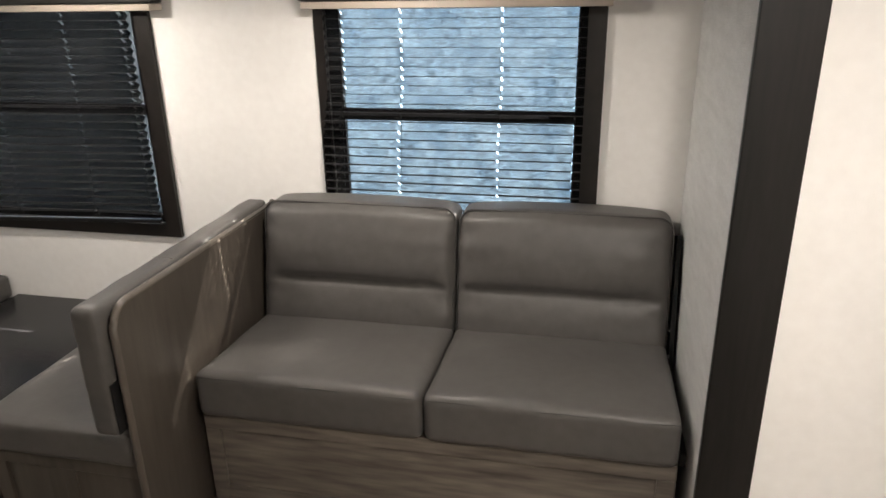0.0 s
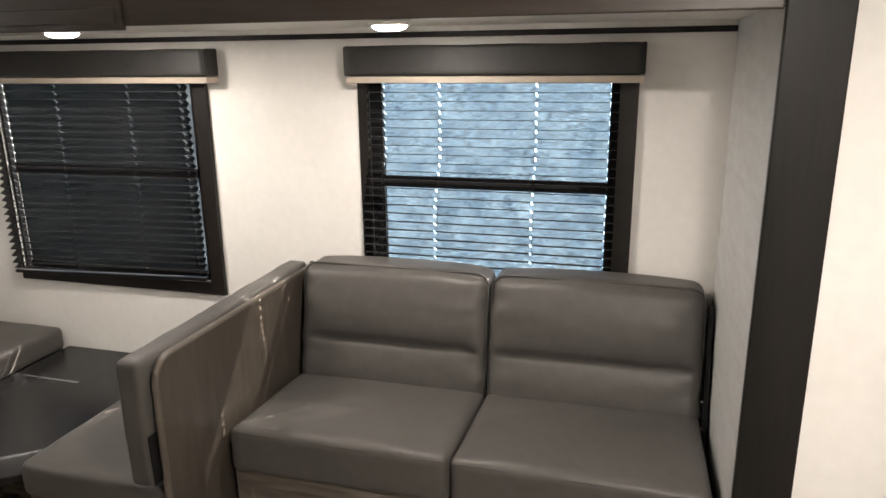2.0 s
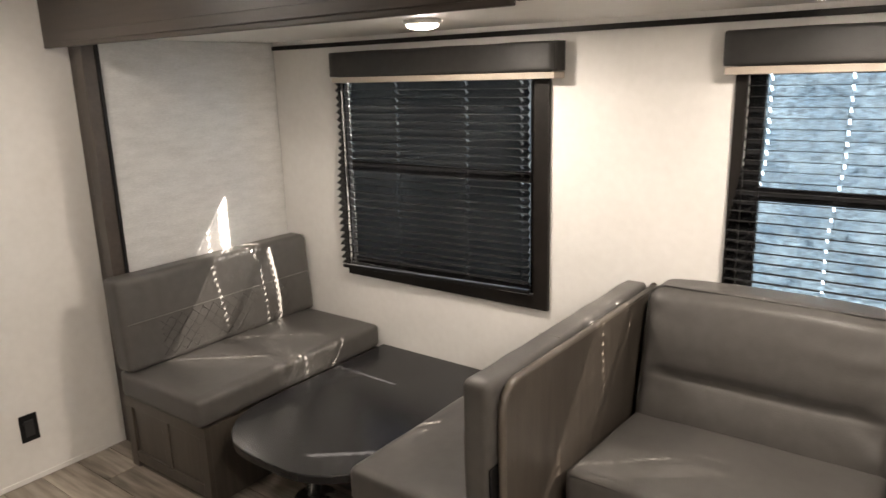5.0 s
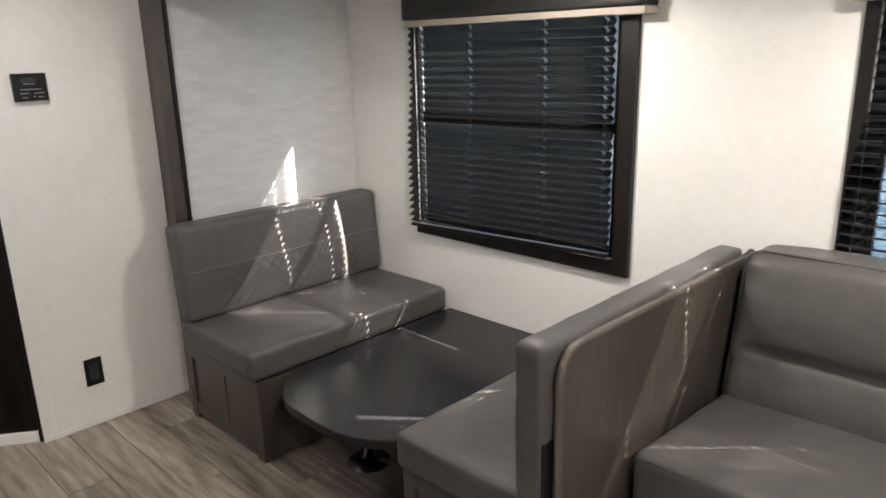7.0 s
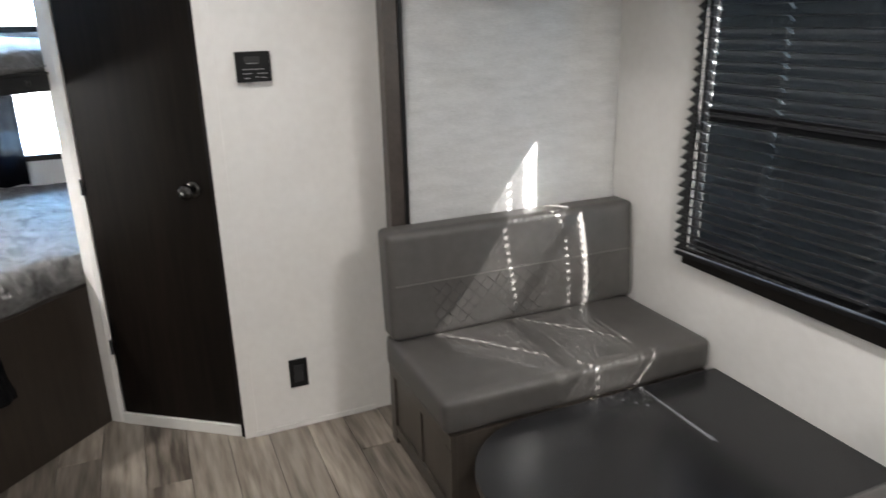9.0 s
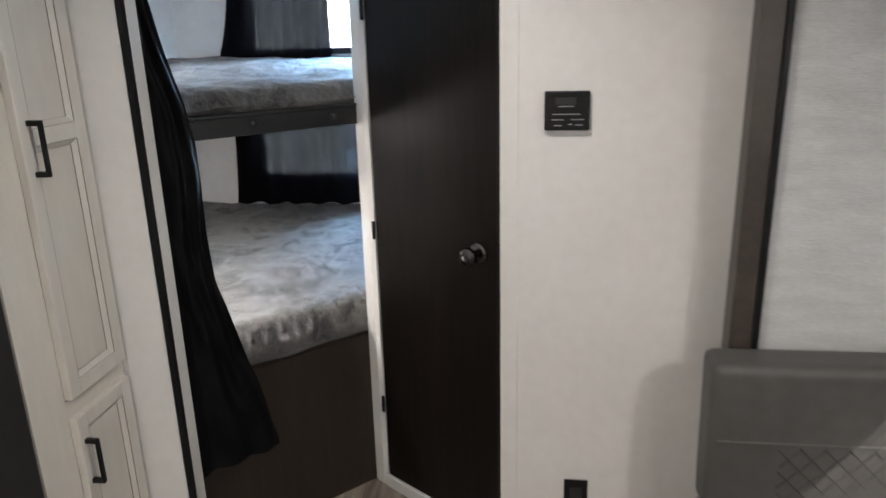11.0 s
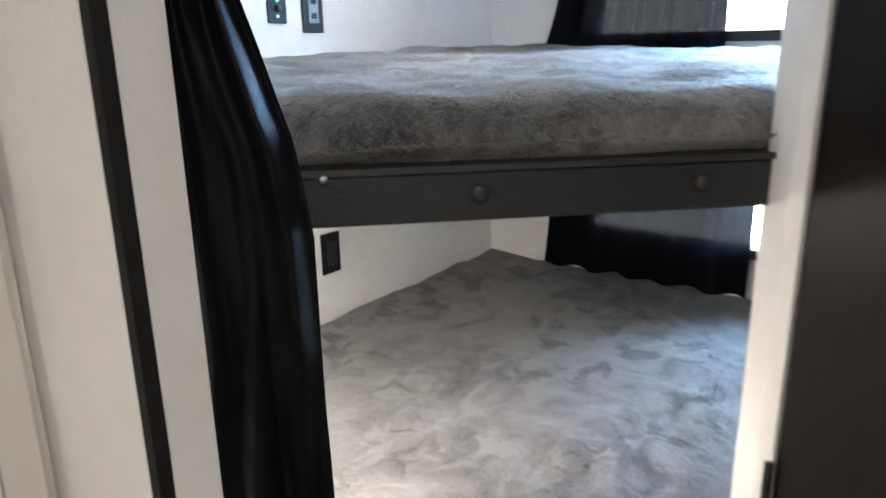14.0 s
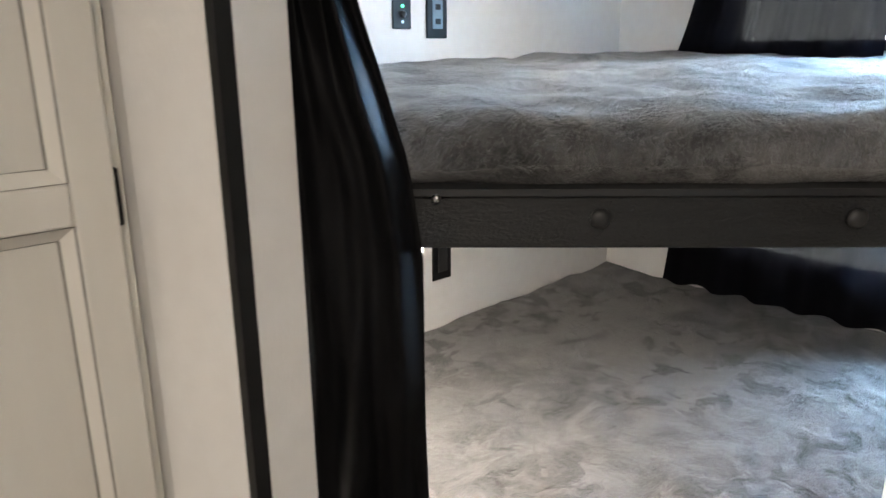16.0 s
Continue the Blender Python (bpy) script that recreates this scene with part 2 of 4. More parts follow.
# ---- mesh helpers ----
def part(name, bm, material, parent=None, label="", smooth=False, at=None):
    me = bpy.data.meshes.new(name)
    bm.normal_update()
    if smooth:
        for f in bm.faces:
            f.smooth = True
    bm.to_mesh(me)
    bm.free()
    me.materials.append(material)
    ob = new(name, me)
    if parent:
        ob.parent = parent
    if at is not None:
        ob.matrix_basis = at
    if label:
        ob["label"] = label
    return ob


def thing(name, label, category, at=None, group="", kind=""):
    ob = new(name)
    ob.empty_display_size = 0.05
    if at is not None:
        ob.matrix_basis = at
    return tagged(ob, label, category, group, kind)


def box(x0, x1, y0, y1, z0, z1, bev=0.0, seg=2):
    bm = bmesh.new()
    add_box(bm, x0, x1, y0, y1, z0, z1)
    if bev:
        bmesh.ops.bevel(bm, geom=bm.edges[:], offset=bev, segments=seg, affect="EDGES", profile=0.5)
    return bm


def add_box(bm, x0, x1, y0, y1, z0, z1):
    v = [bm.verts.new((x, y, z)) for x in (x0, x1) for y in (y0, y1) for z in (z0, z1)]
    for q in ((0, 1, 3, 2), (4, 6, 7, 5), (0, 4, 5, 1), (2, 3, 7, 6), (0, 2, 6, 4), (1, 5, 7, 3)):
        bm.faces.new([v[i] for i in q])


def prism(points, z0, z1, bev=0.0, axis="z"):
    """A prism over a flat outline: along z (points x, y), x (points y, z) or y (points x, z)."""
    bm = bmesh.new()

    def place(p, h):
        return {"z": (p[0], p[1], h), "x": (h, p[0], p[1]), "y": (p[0], h, p[1])}[axis]
    lo = [bm.verts.new(place(p, z0)) for p in points]
    hi = [bm.verts.new(place(p, z1)) for p in points]
    n = len(points)
    bm.faces.new(lo[::-1])
    bm.faces.new(hi)
    for i in range(n):
        bm.faces.new((lo[i], lo[(i + 1) % n], hi[(i + 1) % n], hi[i]))
    bmesh.ops.recalc_face_normals(bm, faces=bm.faces[:])
    if bev:
        edges = [e for e in bm.edges if (e.verts[0] in lo) == (e.verts[1] in lo)]
        bmesh.ops.bevel(bm, geom=edges, offset=bev, segments=2, affect="EDGES", profile=0.5)
    return bm


def round_outline(x0, x1, y0, y1, radii, steps=8):
    """Rectangle outline with its own radius at each corner (x0y0, x1y0, x1y1, x0y1)."""
    pts = []
    for (cx, cy, a0), r in zip(((x0, y0, 180), (x1, y0, 270), (x1, y1, 0), (x0, y1, 90)), radii):
        ox, oy = (cx + r if cx == x0 else cx - r), (cy + r if cy == y0 else cy - r)
        if r <= 0:
            pts.append((cx, cy))
            continue
        for i in range(steps + 1):
            a = radians(a0 + 90 * i / steps)
            pts.append((ox + r * math.cos(a), oy + r * math.sin(a)))
    return pts


def cushion(sx, sy, sz, r, n=(16, 12, 6), shape=None):
    """A soft box about the origin with rounded edges; shape(p, u) may move its points (u from -1 to 1)."""
    bm = bmesh.new()
    verts = {}

    def vert(i, j, k):
        if (i, j, k) not in verts:
            u = Vector((2 * i / n[0] - 1, 2 * j / n[1] - 1, 2 * k / n[2] - 1))
            # crowd the grid towards the edges
            u = Vector([math.copysign(abs(c) ** 0.7, c) for c in u])
            p = Vector((u.x * sx / 2, u.y * sy / 2, u.z * sz / 2))
            q = Vector([max(-h + r, min(h - r, c)) for c, h in zip(p, (sx / 2, sy / 2, sz / 2))])
            d = p - q
            p = q + d.normalized() * r if d.length > 1e-9 else p
            verts[(i, j, k)] = bm.verts.new(shape(p, u) if shape else p)
        return verts[(i, j, k)]
    for a, b, c in ((0, 1, 2), (1, 2, 0), (2, 0, 1)):
        for side in (0, n[c]):
            for i in range(n[a]):
                for j in range(n[b]):
                    quad = []
                    for di, dj in ((0, 0), (1, 0), (1, 1), (0, 1)):
                        g = [0, 0, 0]
                        g[a], g[b], g[c] = i + di, j + dj, side
                        quad.append(vert(*g))
                    bm.faces.new(quad if side else quad[::-1])
    return bm


def tube(points, radius, sides=8, closed=False):
    bm = bmesh.new()
    pts = [Vector(p) for p in points]
    rings, n = [], len(pts)
    for i, p in enumerate(pts):
        a = pts[(i - 1) % n] if closed or i else p
        b = pts[(i + 1) % n] if closed or i < n - 1 else p
        d = (b - a).normalized()
        up = Vector((0, 0, 1)) if abs(d.z) < 0.9 else Vector((1, 0, 0))
        s = d.cross(up).normalized()
        t = s.cross(d)
        rings.append([bm.verts.new(p + (s * math.cos(2 * math.pi * k / sides) + t * math.sin(2 * math.pi * k / sides)) * radius) for k in range(sides)])
    for i in range(n if closed else n - 1):
        r0, r1 = rings[i], rings[(i + 1) % n]
        for k in range(sides):
            bm.faces.new((r0[k], r0[(k + 1) % sides], r1[(k + 1) % sides], r1[k]))
    if not closed:
        bm.faces.new(rings[0][::-1])
        bm.faces.new(rings[-1])
    bmesh.ops.recalc_face_normals(bm, faces=bm.faces[:])
    return bm


def lathe(profile, sides=24):
    """Turned body round z: profile of (radius, height)."""
    bm = bmesh.new()
    rings = [[bm.verts.new((r * math.cos(2 * math.pi * k / sides), r * math.sin(2 * math.pi * k / sides), z)) for k in range(sides)] for r, z in profile]
    for a, b in zip(rings, rings[1:]):
        for k in range(sides):
            bm.faces.new((a[k], a[(k + 1) % sides], b[(k + 1) % sides], b[k]))
    bm.faces.new(rings[0][::-1])
    bm.faces.new(rings[-1])
    bmesh.ops.recalc_face_normals(bm, faces=bm.faces[:])
    return bm


def structure(name, bm, material, label, category):
    return tagged(part(name, bm, material), label, category, kind="structure")


# ---- setting: levels and plan ----
F = -0.045            # floor
TOP = 2.03            # main ceiling
SC = 1.768            # slide-out ceiling
WY = 2.46             # inner face of the window wall
XL, XR = -3.24, 0.338  # slide-out end walls
SY = 1.46             # main side wall line, mouth of the slide-out
BX = -5.12            # rear wall
KY = -0.83            # wall opposite the slide-out
TX = -3.425           # wall with the control panel

structure("floor", box(BX - 0.1, 1.9, KY - 0.1, 2.6, F - 0.08, F - 0.006), SUBFLOOR, "dark subfloor under wood-look planks", "floor")
structure("ceiling", box(BX - 0.1, 1.9, KY - 0.1, SY + 0.06, TOP, TOP + 0.06), CEIL, "white panelled camper ceiling", "ceiling")
structure("ceiling_slide_out", box(XL - 0.06, XR + 0.06, SY + 0.004, WY + 0.07, SC, SC + 0.06), CEIL, "white ceiling of the slide-out", "ceiling")

# window wall with two openings
W1 = (-2.785, -1.745, 0.703, 1.60)
W2 = (-0.975, -0.03, 0.703, 1.60)


def wall_window():
    bm = bmesh.new()
    y0, y1 = WY, WY + 0.05
    xs = [XL - 0.06, W1[0], W1[1], W2[0], W2[1], XR + 0.06]
    for i in (0, 2, 4):
        add_box(bm, xs[i], xs[i + 1], y0, y1, F - 0.006, SC)
    for w in (W1, W2):
        add_box(bm, w[0], w[1], y0, y1, F - 0.006, w[2])
        add_box(bm, w[0], w[1], y0, y1, w[3], SC)
    return bm


structure("wall_north", wall_window(), WHITE, "off-white linen wallboard with two windows", "wall")
structure("wall_slide_west", box(XL - 0.05, XL, SY + 0.03, WY - 0.002, F, SC - 0.002), LINEN, "grey woven-look wallpaper beside the dinette", "wall")
structure("wall_slide_east", box(XR, XR + 0.05, SY + 0.03, WY - 0.002, F, SC - 0.002), LINEN, "grey woven-look wallpaper beside the sofa", "wall")
structure("wall_main_north_east", box(XR + 0.05, 1.9, SY, SY + 0.06, F, TOP), WHITE, "off-white linen wallboard by the sofa", "wall")
structure("wall_main_north_header", box(XL - 0.06, XR + 0.05, SY + 0.008, SY + 0.05, SC + 0.062, TOP), WHITE, "wallboard above the slide-out", "wall")
structure("wall_east", box(1.84, 1.9, KY, SY, F, TOP), WHITE, "plain off-white end wall", "wall")
structure("wall_south", box(BX - 0.05, 1.84, KY - 0.05, KY, F, TOP), WHITE, "off-white wallboard along the bunks", "wall")
structure("wall_panel", box(TX - 0.03, TX, 0.925, SY + 0.12, F, TOP), WHITE, "off-white wall with control panel and outlet", "wall")
structure("wall_bathroom_side", box(BX, -3.83, 0.455, 0.485, F, TOP), WHITE, "off-white partition beside the bunks", "wall")
structure("wall_bathroom_north", box(BX - 0.05, TX - 0.03, SY, SY + 0.05, F, TOP), WHITE, "plain bathroom wall", "wall")

# rear wall with two bunk windows
RW = ((-0.42, 0.30, 0.88, 1.20), (-0.42, 0.30, 1.525, 1.86))


def rear_wall():
    bm = bmesh.new()
    x0, x1 = BX - 0.05, BX
    add_box(bm, x0, x1, KY, RW[0][0], F, TOP)
    add_box(bm, x0, x1, RW[0][1], SY, F, TOP)
    for z0, z1 in ((F, RW[0][2]), (RW[0][3], RW[1][2]), (RW[1][3], TOP)):
        add_box(bm, x0, x1, RW[0][0], RW[0][1], z0, z1)
    return bm


structure("wall_west", rear_wall(), WHITE, "off-white rear wall with two bunk windows", "wall")

# added filler that keeps outside light from leaking in by the post
structure("wall_slide_filler", box(TX + 0.0005, XL - 0.0505, SY + 0.075, SY + 0.12, F, TOP), FASCIA, "brown-grey filler board added to stop light behind the slide-out post", "wall")

# trims of the slide-out
structure("trim_post_east", box(0.31, 0.437, SY - 0.022, SY - 0.001, F, TOP - 0.01, 0.003), DARKTRIM, "espresso wood post at the slide-out edge", "trim")
structure("trim_post_west", box(XL - 0.0495, XL + 0.012, SY + 0.026, SY + 0.080, F, SC - 0.012, 0.003), FASCIA, "brown-grey wood post at the slide-out edge", "trim")
structure("trim_post_reveal", box(XL - 0.004, XL + 0.018, SY + 0.0805, SY + 0.096, F, SC - 0.012, 0.002), BLACK, "black seal strip beside the wood post", "trim")
structure("trim_header_west", box(TX + 0.002, -1.235, SY - 0.022, SY - 0.001, 1.735, TOP - 0.01, 0.004), FASCIA, "brown-grey wood header above the dinette", "trim")
structure("trim_header_east", box(-1.232, 0.309, SY - 0.012, SY + 0.004, 1.745, TOP - 0.01, 0.004), FASCIA, "brown-grey wood header above the sofa", "trim")
structure("trim_header_lip", box(XL - 0.02, -1.25, SY - 0.028, SY - 0.0225, 1.752, 1.790, 0.002), FASCIA, "raised lip on the wood header", "trim")
structure("trim_ceiling", box(XL + 0.001, XR - 0.001, WY - 0.012, WY - 0.001, 1.728, 1.748, 0.002), DARKTRIM, "dark wood strip under the slide-out ceiling", "trim")
structure("baseboard", box(TX + 0.001, TX + 0.006, 0.945, SY - 0.02, F, F + 0.022, 0.001), WHITE, "thin white base strip", "baseboard")

# bathroom door, set across the corner
D0, D1 = Vector((-3.765, 0.468, 0)), Vector((-3.445, 0.905, 0))
dd = (D1 - D0).normalized()
DM = Matrix.Translation(D0) @ Matrix.Rotation(math.atan2(dd.y, dd.x), 4, "Z")
DL = (D1 - D0).length


def bathroom_door():
    door = thing("door_1", "closed black-stained wooden bathroom door with knob", "door", DM, kind="structure")
    part("door_leaf", box(0.008, DL - 0.012, 0.004, 0.034, F + 0.05, 1.93, 0.002), DOORWOOD, door)
    part("door_frame", box(DL - 0.010, DL + 0.004, -0.004, 0.04, F, 1.96, 0.002), DARKTRIM, door, "dark jamb strip")
    part("threshold", box(0.0, DL - 0.012, -0.006, 0.045, F, F + 0.047, 0.003), PLASTIC, door, "white threshold board")
    part("door_head", box(0.0, DL - 0.011, 0.0, 0.04, 1.94, TOP, 0.002), WHITE, door, "white panel above the door")
    k = part("knob", lathe([(0.012, 0.0), (0.012, 0.028), (0.02, 0.032), (0.027, 0.042), (0.028, 0.052), (0.022, 0.062), (0.010, 0.065)]), NICKEL, door,
             "dark nickel round knob", True, Matrix.Translation((DL - 0.085, 0.004, 0.955)) @ Matrix.Rotation(radians(90), 4, "X"))
    part("rosette", lathe([(0.032, 0.0), (0.032, 0.005), (0.026, 0.010)]), NICKEL, k, "", True)
    part("lock_button", lathe([(0.006, 0.065), (0.006, 0.069), (0.003, 0.070)], 12), CHROME, k)
    for z in (0.30, 0.95, 1.65):
        part("hinge", tube([(0.004, -0.004, z - 0.03), (0.004, -0.004, z + 0.03)], 0.006, 10), BLACK, door, "black hinge barrel", True)


bathroom_door()
structure("trim_bunk_post", prism([(-3.835, 0.425), (-3.805, 0.418), (-3.775, 0.452), (-3.768, 0.47), (-3.80, 0.485), (-3.835, 0.485)], F, TOP), WHITE,
          "off-white post between bunks and bathroom door", "trim")
structure("trim_door_casing", box(TX - 0.004, TX + 0.004, 0.905, 0.955, F, TOP, 0.002), WHITE, "off-white casing strip beside the door", "trim")

# wall end between pantry and bunks
structure("wall_pantry_end", prism([(-3.166, -0.135), (-3.168, -0.10), (-3.2095, -0.0085), (-3.279, -0.0050), (-3.289, -0.14)], F, TOP), WHITE,
          "off-white wall end between pantry and bunks", "wall")
structure("trim_bunk_edge", prism([(-3.2095, -0.0065), (-3.2105, 0.0065), (-3.2255, 0.0095), (-3.2265, -0.0030)], F, TOP), BLACK, "black edge moulding by the bunks", "trim")
structure("wall_bunk_jamb", prism([(-3.2272, -0.0030), (-3.2272, 0.0060), (-3.282, 0.0060), (-3.284, -0.0030)], F, TOP), WHITE, "pale jamb board at the bunk opening", "wall")
structure("wall_bunk_side", prism([(-3.29, -0.141), (-3.27, -0.141), (-3.27, KY), (-3.29, KY)], F, TOP), WHITE, "partition between pantry and bunks", "wall")


# ---- windows of the slide-out ----
def window(name, w, label):
    x0, x1, z0, z1 = w
    win = thing(name, label, "window", Matrix.Translation((0, 0, 0)), kind="structure")
    fw = 0.055
    y0, y1 = WY - 0.020, WY - 0.001
    fr = bmesh.new()
    thin = 0.006 if name == "window_1" else fw
    thin = min(thin, 0.036)
    add_box(fr, x0 - thin, x0, WY - 0.005 if thin < 0.01 else y0, y1, z0 - fw, z1 + 0.03)
    for a in ((x1, x1 + 0.065, z0 - fw, z1 + 0.03), (x0, x1, z0 - fw, z0), (x0, x1, z1, z1 + 0.03)):
        add_box(fr, a[0], a[1], y0, y1, a[2], a[3])
    part("window_frame", fr, WINFRAME, win, "dark bronze inner frame")
    sa = bmesh.new()
    s = 0.03
    ys, ye = WY + 0.012, WY + 0.038
    for a in ((x0, x0 + (0.010 if thin < 0.01 else 0.05), z0, z1), (x1 - s, x1, z0, z1), (x0 + s, x1 - s, z0, z0 + s), (x0 + s, x1 - s, z1 - s, z1)):
        add_box(sa, a[0], a[1], ys, ye, a[2], a[3])
    part("sash", sa, WINFRAME, win)
    part("meeting_rail", box(x0 + s, x1 - s, ys + 0.002, ye - 0.002, 1.160, 1.204, 0.003), WINFRAME, win, "dark cross rail")
    for a, b in ((z0 + s, 1.160), (1.204, z1 - s)):
        g = part("pane", box(x0 + s, x1 - s, WY + 0.022, WY + 0.026, a, b), GLASS, win)
        g.visible_shadow = False
    return win


window("window_1", W1, "dark-framed window above the dinette table")
window("window_2", W2, "dark-framed window above the sofa")


def blind(left, xb, top, bottom, tilt, cords, slot, label):
    """Pleated shade: cloth folded deeper towards its foot, with cord slots, hung from a padded valance.
    left: its left edge at top and foot; tilt: how far the right end of its foot rail hangs higher."""
    th = thing("pleated_blind", label, "blind", Matrix.Translation((0, 0, 0)), group="pleated window blinds")
    pitch = 0.033
    n = int((top - bottom) / (pitch / 2))
    xm = (left[0] + left[1]) / 2

    def down(z):
        return max(0.0, min(1.0, (top - z) / (top - bottom)))

    def centre(z):
        return WY - 0.045 + 0.010 * down(z)

    def amp(z):
        return 0.0095 + 0.0055 * down(z)

    def edge_x(x, z):
        f = max(0.0, min(1.0, (down(z) - 0.30) / 0.25))
        e = left[0] + (left[1] - left[0]) * f
        return xb + (x - xb) * (e - xb) / (xm - xb)

    def rise(x, z):
        return tilt * (x - xm) / (xb - xm) * down(z) ** 2
    bm = bmesh.new()
    xs = [xm]
    for c in cords:
        xs += [c - slot, c + slot]
    xs.append(xb)
    cells = 30
    for j in range(n):
        z1, z0 = top - j * pitch / 2, top - (j + 1) * pitch / 2
        s1, s0 = (1 if j % 2 else -1), (-1 if j % 2 else 1)
        for i in range(len(xs) - 1):
            hole = i % 2 == 1
            a, b = xs[i], xs[i + 1]
            if hole:
                if j % 2 == 0:
                    continue
                k = 1
            else:
                k = max(1, int(cells * (b - a) / (xb - xm)))
            for q in range(k):
                u0, u1 = a + (b - a) * q / k, a + (b - a) * (q + 1) / k
                quad = []
                for u, z, s in ((u0, z0, s0), (u1, z0, s0), (u1, z1, s1), (u0, z1, s1)):
                    wob = 0.0022 * noise.noise((u * 5, z * 60, 3))
                    quad.append(bm.verts.new((edge_x(u, z), centre(z) + amp(z) * s + wob, z + rise(u, z) + 0.0025 * noise.noise((u * 4, z * 30, 9)))))
                bm.faces.new(quad)
    bmesh.ops.remove_doubles(bm, verts=bm.verts[:], dist=0.0002)
    part("pleated_cloth", bm, BLIND, th, "black semi-sheer pleated cloth")
    # opaque strips at the folds: doubled cloth plus the pleats' dark shadow bands
    fold = bmesh.new()
    for j in range(0, n, 2):
        z = top - j * pitch / 2
        y = centre(z) - amp(z)
        # taller towards the foot, where the cloth packs closer and pleat shadows widen
        tall = 0.0014 + 0.010 * max(0.0, down(z) - 0.35)
        for i in range(0, len(xs), 2):
            a, b = xs[i], xs[i + 1]
            v = []
            for u in (a, b):
                for dy in (-0.0012, 0.0012):
                    for dz in (-tall, 0.0008):
                        v.append(fold.verts.new((edge_x(u, z), y + dy, z + rise(u, z) + dz)))
            for q in ((0, 1, 3, 2), (4, 6, 7, 5), (0, 4, 5, 1), (2, 3, 7, 6), (0, 2, 6, 4), (1, 5, 7, 3)):
                fold.faces.new([v[h] for h in q])
    part("fold_strips", fold, BLINDFOLD, th, "black strips for doubled cloth and pleat shadow bands")
    xa, yc = left[1], centre(bottom)
    rail = box(xa, xb, yc - 0.013, yc + 0.011, bottom - 0.014, bottom + 0.002, 0.003)
    for v in rail.verts:
        v.co.z += tilt * (v.co.x - xa) / (xb - xa)
    part("bottom_rail", rail, BLACK, th)
    for c in cords:
        part("cord", tube([(edge_x(c, top), centre(top), top), (edge_x(c, bottom), yc, bottom + tilt * (c - xm) / (xb - xm))], 0.0009, 6), BLACK, th, "thin black pull cord")
    return th


def valance(x0, x1, label):
    th = thing("window_valance", label, "valance", Matrix.Translation((0, 0, 0)), group="window valances")
    y0, y1 = WY - 0.09, WY - 0.0005

    def soft(p, u):
        return p + Vector((0, 0.004 * noise.noise(p * 4), 0.003 * noise.noise(p * 5)))
    bm = cushion(x1 - x0, 0.018, 0.108, 0.007, (24, 3, 8), soft)
    part("front_panel", bm, VALANCE, th, "charcoal padded front", True, Matrix.Translation(((x0 + x1) / 2, y0 + 0.009, 1.646)))
    for x in (x0, x1 - 0.016):
        part("end_panel", box(x, x + 0.016, y0 + 0.0185, y1, 1.593, 1.700, 0.004), VALANCE, th)
    part("top_panel", box(x0 + 0.017, x1 - 0.017, y0 + 0.0185, y1, 1.684, 1.698), VALANCE, th)
    part("lower_rail", box(x0 + 0.006, x1 - 0.003, y0 + 0.006, y1, 1.566, 1.590, 0.003), LIP, th, "taupe rail under the valance")


blind((-2.770, -2.797), -1.752, 1.565, 0.697, 0.034, (-2.70, -2.42, -2.045, -1.785), 0.0058, "black pleated shade lowered over the dinette window")
blind((-0.962, -1.000), -0.028, 1.565, 0.69, 0.0, (-0.915, -0.69, -0.322, -0.056), 0.0032, "black pleated shade lowered over the sofa window, daylight behind")
valance(-2.765, -1.622, "charcoal padded valance above the dinette window")
valance(-1.036, 0.052, "charcoal padded valance above the sofa window")


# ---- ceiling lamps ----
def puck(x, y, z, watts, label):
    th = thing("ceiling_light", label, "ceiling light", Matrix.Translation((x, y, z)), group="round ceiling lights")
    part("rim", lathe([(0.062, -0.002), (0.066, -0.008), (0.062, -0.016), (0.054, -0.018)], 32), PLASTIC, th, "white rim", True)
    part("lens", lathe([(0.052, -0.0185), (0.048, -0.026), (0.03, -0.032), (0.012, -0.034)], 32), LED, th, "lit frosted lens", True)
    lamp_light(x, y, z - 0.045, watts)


puck(-1.86, 1.915, SC, 0.78, "lit round ceiling lamp above the dinette")
puck(-0.685, 1.915, SC, 0.68, "lit round ceiling lamp above the sofa")
# unseen lamps, added to brighten the main room and the upper bunk
puck(-2.72, 0.85, TOP, 0.42, "unseen round ceiling lamp added to light the main room")
puck(0.35, 0.30, TOP, 2.9, "unseen round ceiling lamp added to light the main room")
puck(-4.15, -0.25, TOP, 0.12, "unseen round ceiling lamp added to light the upper bunk")


# ---- sofa ----
def framed_front(th, x0, x1, y, z0, z1, wood, rail=0.055, feet=True):
    """A recessed panel in a frame of rails and stiles, face at y."""
    part("panel", box(x0 + rail - 0.004, x1 - rail + 0.004, y + 0.010, y + 0.020, z0 + rail, z1 - rail + 0.004), wood, th)
    part("top_rail", box(x0, x1, y, y + 0.022, z1 - rail, z1, 0.002), wood, th)
    part("bottom_rail", box(x0 + rail, x1 - rail, y + 0.001, y + 0.022, z0 + 0.03, z0 + 0.03 + rail, 0.002), wood, th)
    for x in (x0, x1 - rail):
        part("stile", box(x, x + rail, y, y + 0.022, z0, z1 - rail - 0.0005, 0.002), wood, th)


